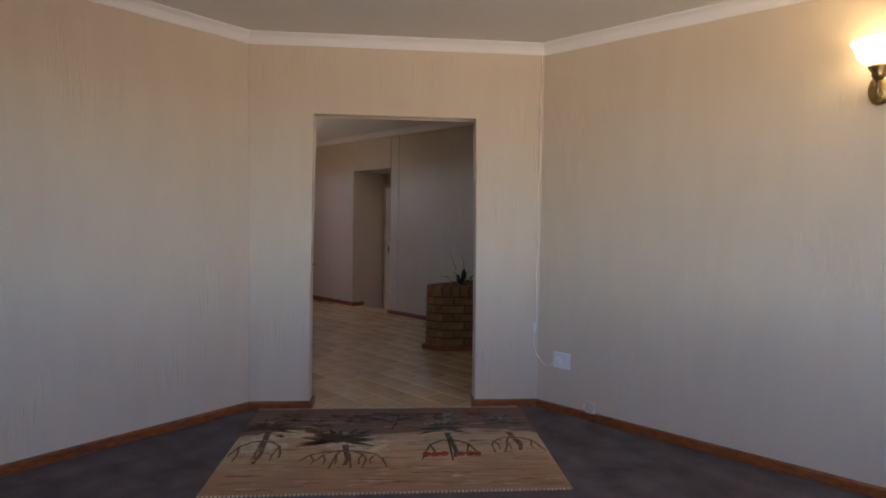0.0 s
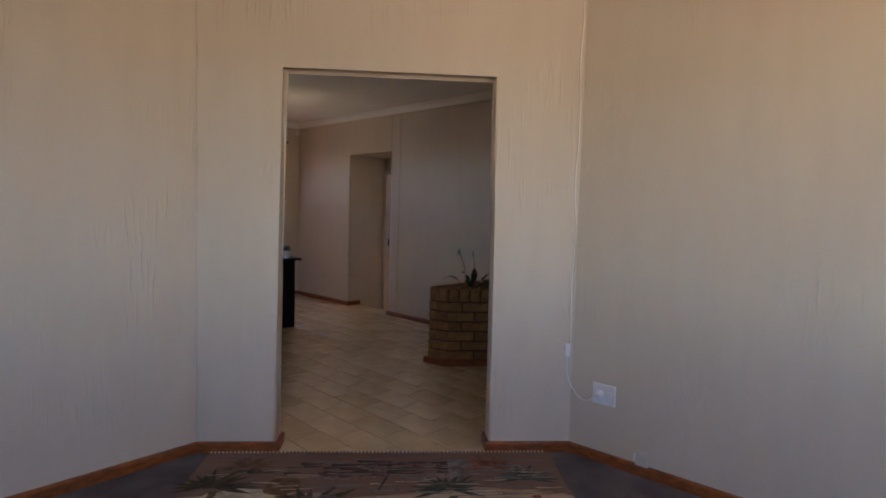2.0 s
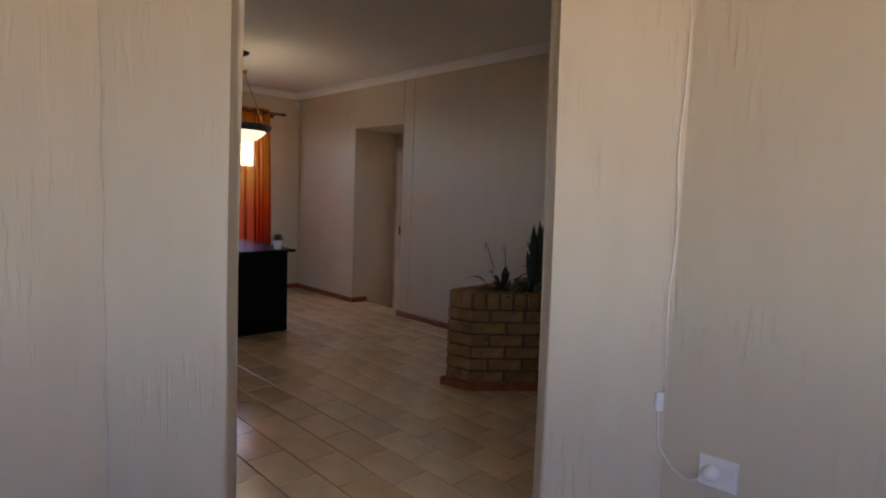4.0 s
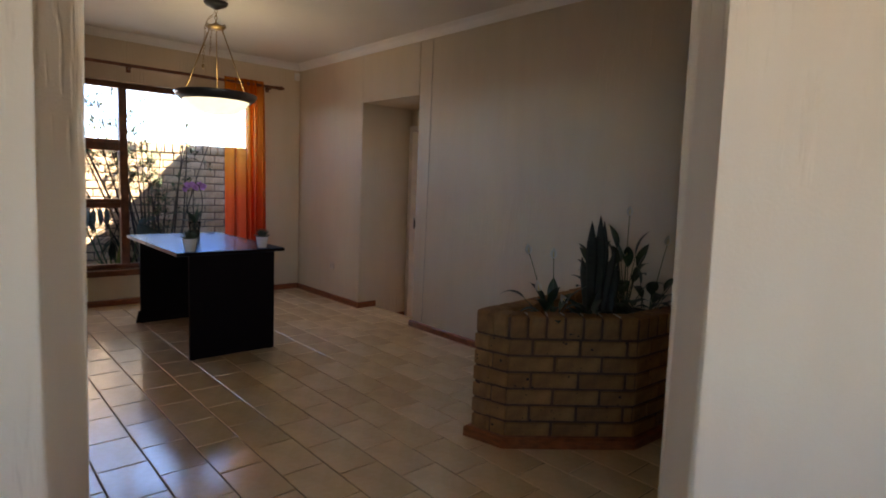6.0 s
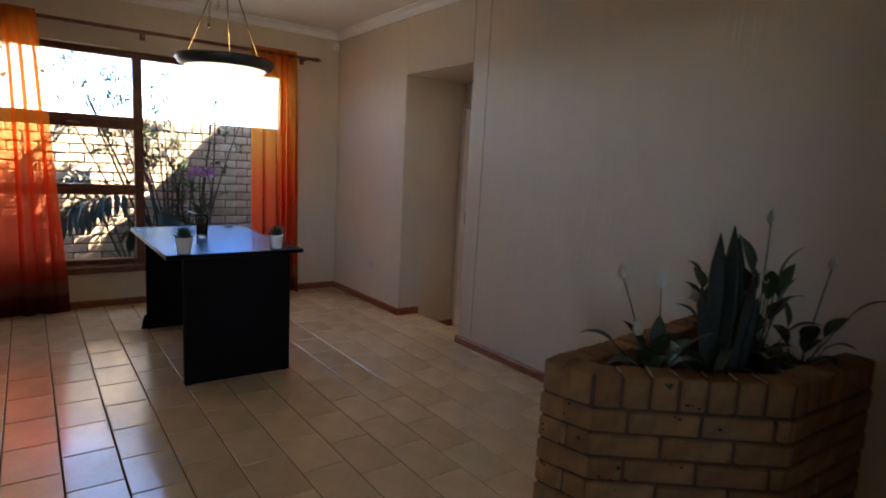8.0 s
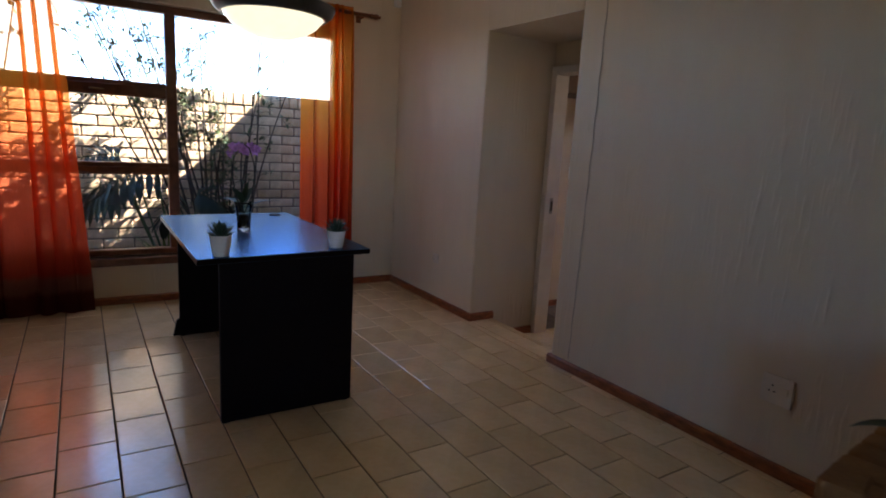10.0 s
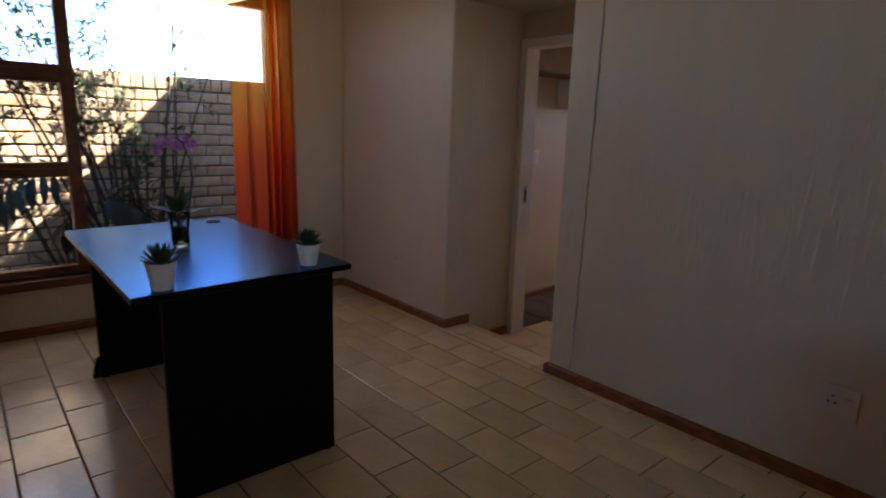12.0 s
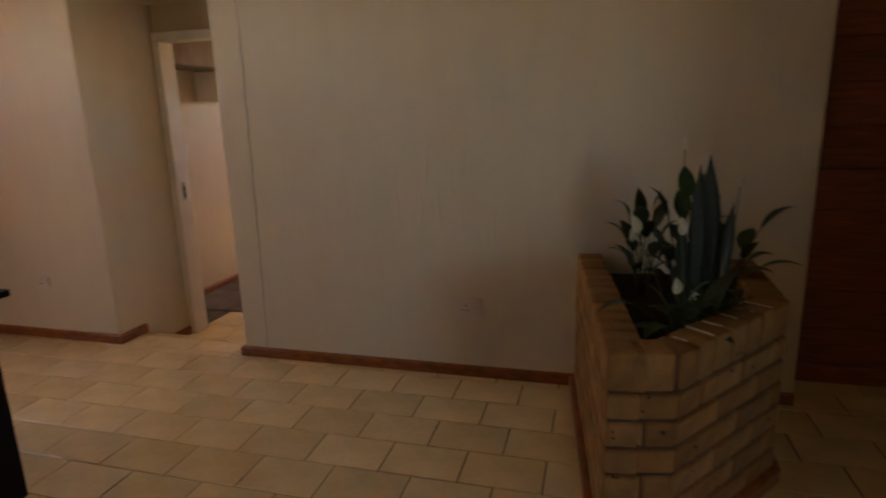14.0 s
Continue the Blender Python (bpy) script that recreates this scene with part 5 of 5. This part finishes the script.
for x, y, rx, ry in ((0.17, 0.62, 0.15, 0.17), (0.32, 0.76, 0.14, 0.07), (0.72, 0.57, 0.19, 0.13)):
    woven("pale_patch", M_RUGCREAM, "pale cream woven patch", lambda bm, q: blob(bm, x, y, rx, ry, MZ - 0.0003, q, 22), int(x * 50))
woven("brown_cloud", M_RUGBROWN, "brown woven cloud", lambda bm, q: (blob(bm, 0.45, 0.84, 0.09, 0.10, MZ - 0.0001, q), blob(bm, 0.50, 0.70, 0.07, 0.07, MZ - 0.00015, q)), 5)
for nm, m, n, xs, ys, ln, wd, lab in (("fleck", M_RUGRUST, 110, (0.03, 1.7), (0.03, 0.55), (0.05, 0.22), (0.003, 0.006), "rust-brown flecks in the weave"),
                                      ("pale_fleck", M_RUGCREAM, 120, (0.03, 1.7), (0.05, 1.0), (0.04, 0.16), (0.003, 0.007), "pale flecks in the weave"),
                                      ("grey_fleck", M_RUGGREY, 110, (0.55, 1.7), (0.55, 1.12), (0.06, 0.28), (0.005, 0.014), "grey flecks in the weave"),
                                      ("dark_fleck", M_RUGDARK, 34, (0.10, 1.5), (0.96, 1.12), (0.06, 0.22), (0.012, 0.035), "dark flecks at the far side"),
                                      ("wine_fleck", M_RUGWINE, 26, (0.55, 1.2), (0.92, 1.12), (0.05, 0.15), (0.010, 0.030), "wine-red flecks at the far side")):
    woven(nm, m, lab, streaks(n, xs, ys, ln, wd, MZ - 0.00012), len(nm) * 3)
    rug.children[-1]["kind"] = "stuff"
for x, y, q, m in ((0.13, 0.85, 0.21, M_RUGOLIVE), (0.60, 0.65, 0.26, M_RUGOLIVE), (1.22, 0.81, 0.18, M_RUGGREEN), (1.60, 0.91, 0.17, M_RUGGREEN), (0.24, 1.05, 0.14, M_RUGBROWN), (1.45, 1.05, 0.14, M_RUGRUST)):
    woven("tree_crown", m, "spiky woven tree crown", crown(x, y, q), int(x * 100))
for x, y, h, sp, n, m in ((0.16, 0.80, 0.46, 0.15, 3, M_RUGBROWN), (0.64, 0.58, 0.28, 0.24, 6, M_RUGBROWN), (1.24, 0.74, 0.36, 0.15, 3, M_RUGGREEN), (1.62, 0.74, 0.28, 0.15, 4, M_RUGRUST)):
    woven("tree_root", m, "woven tree trunk with branching roots", root(x, y, h, sp, n), int(x * 90))
woven("bare_branch", M_RUGDARK, "dark bare woven branch", lambda bm, q: [ribbon(bm, pts, 0.020, 0.010, MZ + 0.0003) for pts in (((0.95, 1.10), (0.94, 0.95), (0.90, 0.80)), ((0.70, 1.02), (0.86, 1.0), (1.05, 1.04)), ((0.94, 0.98), (1.04, 0.96), (1.12, 0.98)))], 3)
woven("tree_trunk", M_RUGGREY, "grey woven tree trunk", lambda bm, q: ribbon(bm, [(1.26, 0.84), (1.28, 1.0), (1.29, 1.12)], 0.06, 0.10, MZ + 0.0002), 4)
for xx in (1.10, 1.15, 1.20, 1.29, 1.34, 1.38):
    woven("red_flower", M_RUGRED, "red woven flower", lambda bm, q: blob(bm, xx, 0.42 + q.uniform(-0.012, 0.012), 0.030, 0.034, MZ + 0.0008, q, 9), int(xx * 200))
for side, yy in (("near", 0.0), ("far", RD)):
    bm = bmesh.new()
    for k in range(89):
        x = 0.008 + k * 0.02
        box(bm, (x, yy - 0.008 if side == "near" else yy - 0.003, 0.0015), (x + 0.009, yy + 0.003 if side == "near" else yy + 0.008, 0.009), 0)
    part("knotted_fringe", bm, M_RUGCREAM, rug, "pale knotted fringe")["kind"] = "stuff"

# ================= garden plants =================
def garden_shrub(base, stems, seed, twigs, per_twig, label, size, bare=0.52):
    """Thin stems from one root, each with side twigs that carry small leaves on both sides."""
    rnd = random.Random(seed)
    sh = thing("garden_shrub", label, "shrub", "garden plants", at=base)
    b = Vector(base)
    green = bmesh.new()

    def kept(q):
        """Keeps a point between the garden wall and the window."""
        if b.z + q.z < 1.66:
            q.x = max(q.x, GX + 0.05 - b.x)
        q.x = min(q.x, XW - T - 0.10 - b.x)
        return q

    for tip in stems:
        bark = bmesh.new()
        r0 = rnd.uniform(-0.1, 0.1)
        path = bend((r0 * 0.4, r0, 0), Vector(tip) - b, rnd.uniform(0.0, 0.06), 10, (0, rnd.uniform(-0.06, 0.06)))
        tube(bark, path, 0.012, 0.004, 6)
        for k in range(twigs):
            t = bare + (1 - bare) * (k + rnd.random()) / twigs
            p = path[min(10, int(t * 10))]
            way = Vector((rnd.uniform(-0.6, 0.6), rnd.uniform(-1, 1), rnd.uniform(-0.1, 0.9))).normalized()
            ln = rnd.uniform(0.08, 0.24) * (1.15 - 0.3 * t)
            twig = [kept(p + way * ln * i / 4 + Vector((0, 0, -0.05 * (i / 4) ** 2))) for i in range(5)]
            tube(bark, twig, 0.003, 0.0014, 4)
            for m in range(per_twig):
                q = twig[rnd.randrange(1, 5)] + Vector([rnd.uniform(-0.025, 0.025) for _ in range(3)])
                leaf(green, kept(q), way * 0.5 + Vector((rnd.uniform(-1, 1), rnd.uniform(-1, 1), rnd.uniform(-0.7, 0.6))), rnd.uniform(0.7, 1.3) * size, size * 0.45, 0.6, 3, 0.15)
        part("stem", bark, M_TWIG, sh, "thin grey-brown stem", True)
    part("foliage", green, M_SHRUB, sh, "small scattered green leaves")["kind"] = "stuff"


garden_shrub((-9.05, 4.52, -0.07), [(-9.05, 3.42, 2.10), (-9.08, 3.60, 2.25), (-9.1, 3.80, 2.35), (-8.95, 3.98, 2.15), (-9.12, 4.15, 2.30), (-9.0, 4.30, 2.05), (-9.1, 4.46, 1.90), (-9.0, 4.08, 1.90), (-9.1, 4.42, 2.20), (-9.05, 4.22, 1.85), (-8.98, 3.70, 2.05), (-9.05, 3.52, 2.35), (-9.0, 3.90, 2.48)], 41, 14, 16, "tall thin-stemmed shrub with small leaves by the brick wall", 0.042, 0.60)
garden_shrub((-9.08, 4.62, -0.07), [(-9.1, 4.50, 1.55), (-9.05, 4.60, 1.30), (-9.12, 4.70, 1.15), (-9.0, 4.42, 1.35), (-9.1, 4.64, 1.60)], 42, 14, 14, "bushy green shrub with many thin stems", 0.042, 0.4)
garden_shrub((-9.12, 4.80, -0.07), [(-9.2, 5.22, 1.72), (-9.15, 4.95, 1.75), (-9.2, 4.92, 2.25), (-9.2, 5.02, 2.45)], 43, 5, 7, "sparse upright shrub with bare stems", 0.06)
garden_shrub((-9.05, 2.9, -0.07), [(-9.05, 2.7, 2.3), (-9.1, 3.0, 2.4), (-9.0, 3.25, 2.3), (-9.1, 2.4, 2.1), (-9.0, 3.0, 1.7)], 47, 7, 10, "leafy green shrub beside the window", 0.06, 0.74)


def split_leaf_plant(base, leaves, seed):
    """Long stalks from one root, each with a large leaf cut into drooping fingers."""
    rnd = random.Random(seed)
    pl = thing("split_leaf_plant", "large-leaved plant with deeply split drooping leaves", "shrub", "garden plants", at=base)
    b = Vector(base)
    face = Vector((0.75, 0.1, 0.65)).normalized()
    for end, heading, ln, finger in leaves:
        p, d = Vector(end) - b, Vector(heading).normalized()
        bm = bmesh.new()
        tube(bm, bend((rnd.uniform(-0.03, 0.03), rnd.uniform(-0.04, 0.04), 0), p, -0.08, 8), 0.011, 0.006, 6)
        stalk_ob = part("leaf_stalk", bm, M_STEM, pl, smooth=True)
        bm = bmesh.new()
        rib, n = [p.copy()], 10
        for i in range(n):
            t = i / (n - 1)
            s = d.cross(face).normalized()
            for sg in (-1, 1):
                w = (d * (0.15 + 0.9 * t) + s * sg * (1.1 - 0.7 * t) + Vector((rnd.uniform(-0.2, 0.2), 0, -0.25))).normalized()
                leaf(bm, p, w, finger * (1.05 - 0.6 * abs(t - 0.35)) * rnd.uniform(0.85, 1.15), 0.052, 0.55, 5, 0.12)
            p = p + d * ln / n
            d = (d + Vector((0, 0, -0.06))).normalized()
            rib.append(p.copy())
        tube(bm, rib, 0.006, 0.003, 5)
        part("leaf", bm, M_BIGLEAF, pl)


split_leaf_plant((-8.93, 4.20, -0.06), [((-8.95, 4.06, 0.90), (0, -1, -0.10), 0.56, 0.27), ((-9.05, 3.93, 0.84), (-0.1, -0.9, -0.15), 0.50, 0.25), ((-8.93, 3.84, 0.80), (0.1, -0.9, -0.30), 0.42, 0.24),
                                        ((-8.95, 4.18, 0.74), (0.2, -0.45, -0.8), 0.30, 0.22), ((-9.1, 3.80, 1.02), (0, -1, 0.05), 0.40, 0.20), ((-8.95, 4.36, 0.72), (0.1, 0.9, -0.3), 0.30, 0.22)], 51)


def strap_leaf_plant(base, seed):
    """A tuft of long arching yellow-green strap leaves."""
    rnd = random.Random(seed)
    pl = thing("strap_leaf_plant", "yellow-green tuft of long arching strap leaves", "shrub", "garden plants", at=base)
    for k in range(10):
        a, e = radians(k * 137.5), radians(rnd.uniform(48, 80))
        blade(pl, (rnd.uniform(-0.02, 0.02), rnd.uniform(-0.02, 0.02), 0), (0.5 * math.cos(a) * math.cos(e), math.sin(a) * math.cos(e), math.sin(e)), rnd.uniform(0.45, 0.72), rnd.uniform(0.035, 0.05), rnd.uniform(0.8, 1.5), 0.0, M_STRAP, n=9, power=0.6)


strap_leaf_plant((-8.90, 4.12, -0.03), 53)

# ================= pieces: planter bricks, garden wall, floor tiles =================
face_bricks()
joint_smears()
iron_spots()

garden_wall = thing("garden_wall", "tall face-brick garden wall with a brick coping", "wall", kind="structure")
part("wall_core", boxes(((GX - 0.20, -1.0, -0.32), (GX - 0.008, 6.019, 1.50))), M_GMORTAR, garden_wall)


def garden_bricks():
    rnd = random.Random(61)
    cache = []
    for k in range(4):
        bm = bmesh.new()
        box(bm, (0, 0, 0), (0.10, 0.222, 0.073), 0.005)
        for v in bm.verts:
            v.co += Vector([rnd.uniform(-0.002, 0.002) for _ in range(3)])
        bmesh.ops.recalc_face_normals(bm, faces=bm.faces)
        me = bpy.data.meshes.new("brick")
        bm.to_mesh(me)
        bm.free()
        me.materials.append(M_GBRICK)
        cache.append(me)
    bm = bmesh.new()
    for c in range(18):
        z = 1.495 - 0.0857 * (c + 1) + 0.006
        for k in range(32):
            y = -1.0 + k * 0.234 + (0.117 if c % 2 else 0)
            if y + 0.222 > 6.01:
                continue
            if y > 2.6 and z > 0.1:
                shared("brick", cache[rnd.randrange(4)], (GX - 0.10 + rnd.uniform(-0.002, 0.002), y, z), garden_wall)
            else:
                box(bm, (GX - 0.10, y, z), (GX, y + 0.222, z + 0.073))
    rest = part("brickwork", bm, M_GBRICK, garden_wall)
    rest["kind"] = "stuff"
    cop = bpy.data.meshes.new("coping_brick")
    bm = bmesh.new()
    box(bm, (0, 0, 0), (0.235, 0.073, 0.106), 0.005)
    bmesh.ops.recalc_face_normals(bm, faces=bm.faces)
    bm.to_mesh(cop)
    bm.free()
    cop.materials.append(M_GBRICK)
    for k in range(81):
        shared("coping_brick", cop, (GX - 0.23, -0.99 + k * 0.0857, 1.502 + rnd.uniform(-0.002, 0.002)), garden_wall)


garden_bricks()


def floor_tiles():
    """Running-bond tiles along the far wall, cut at the walls and the slanted doorway."""
    full = None
    LX, LY, J = 0.304, 0.2018, 0.0026

    def tile_mesh(poly):
        bm = bmesh.new()
        a, b = inset(poly, J), inset(poly, J + 0.0028)
        if len(a) < 3:
            bm.free()
            return None
        if len(a) != len(b):
            cx, cy = sum(q[0] for q in a) / len(a), sum(q[1] for q in a) / len(a)
            b = [(cx + (x - cx) * 0.97, cy + (y - cy) * 0.97) for x, y in a]
        lo = [bm.verts.new((x, y, -0.012)) for x, y in a]
        mid = [bm.verts.new((x, y, -0.0016)) for x, y in a]
        hi = [bm.verts.new((x, y, 0.0)) for x, y in b]
        bm.faces.new(hi)
        for i in range(len(a)):
            j = (i + 1) % len(a)
            bm.faces.new((lo[i], lo[j], mid[j], mid[i])), bm.faces.new((mid[i], mid[j], hi[j], hi[i]))
        bmesh.ops.recalc_face_normals(bm, faces=bm.faces)
        me = bpy.data.meshes.new("tile")
        bm.to_mesh(me)
        bm.free()
        me.materials.append(M_TILE)
        return me

    nc = N.x * P0.x + N.y * P0.y
    rnd = random.Random(71)
    for row in range(-5, 14):
        y0 = 3.412 + row * LY
        y1 = y0 + LY
        shift = -5.865 if row % 2 else -5.998
        for k in range(-9, 13):
            x0 = shift + k * LX
            rect = [(x0, y0), (x0 + LX, y0), (x0 + LX, y1), (x0, y1)]
            regions = [clip(clip(clip(rect, 1, 0, XW), 0, -1, -YW), N.x, N.y, nc + 0.004)]
            regions.append(clip(clip(clip(clip(rect, 1, 0, RX0), -1, 0, -RX1), 0, 1, YW), 0, -1, -(STEP_Y - 0.021)))
            regions.append(clip(clip(clip(rect, 1, 0, ENTRY_X), 0, 1, YW), 0, -1, -(DOOR_Y - 0.035)))
            for poly in regions:
                if len(poly) < 3 or area(poly) < 0.0003:
                    continue
                if area(poly) > LX * LY * 0.999:
                    if full is None:
                        full = tile_mesh([(-LX / 2, -LY / 2), (LX / 2, -LY / 2), (LX / 2, LY / 2), (-LX / 2, LY / 2)])
                    t = shared("tile", full, (x0 + LX / 2, y0 + LY / 2, rnd.uniform(-0.0006, 0.0)), tile_floor)
                    t.rotation_euler = (rnd.uniform(-0.0012, 0.0012), rnd.uniform(-0.0012, 0.0012), 0)
                else:
                    me = tile_mesh(poly)
                    if me:
                        shared("tile", me, (0, 0, 0), tile_floor)
    bm = bmesh.new()
    for row in range(-13, 13):
        y0 = 3.412 + row * LY
        shift = -5.865 if row % 2 else -5.998
        for k in range(-9, 17):
            x0 = shift + k * LX
            if (row < -5 and XW < x0 and x0 + LX < -3.9 and y0 > 0.8) or (k >= 13 and y0 > 4.21 and y0 + LY < YW and x0 + LX < -0.7):
                box(bm, (x0 + J, y0 + J, -0.012), (x0 + LX - J, y0 + LY - J, -0.0004))
    part("tiling", bm, M_TILE, tile_floor)["kind"] = "stuff"
    for k in range(3):
        for r in range(3):
            me = tile_mesh([(RX0 + 0.002 + k * 0.2867, STEP_Y + 0.006 + r * 0.28), (RX0 + 0.002 + (k + 1) * 0.2867, STEP_Y + 0.006 + r * 0.28), (RX0 + 0.002 + (k + 1) * 0.2867, STEP_Y + 0.006 + (r + 1) * 0.28), (RX0 + 0.002 + k * 0.2867, STEP_Y + 0.006 + (r + 1) * 0.28)])
            shared("tile", me, (0, 0, LOW), tile_floor)


floor_tiles()
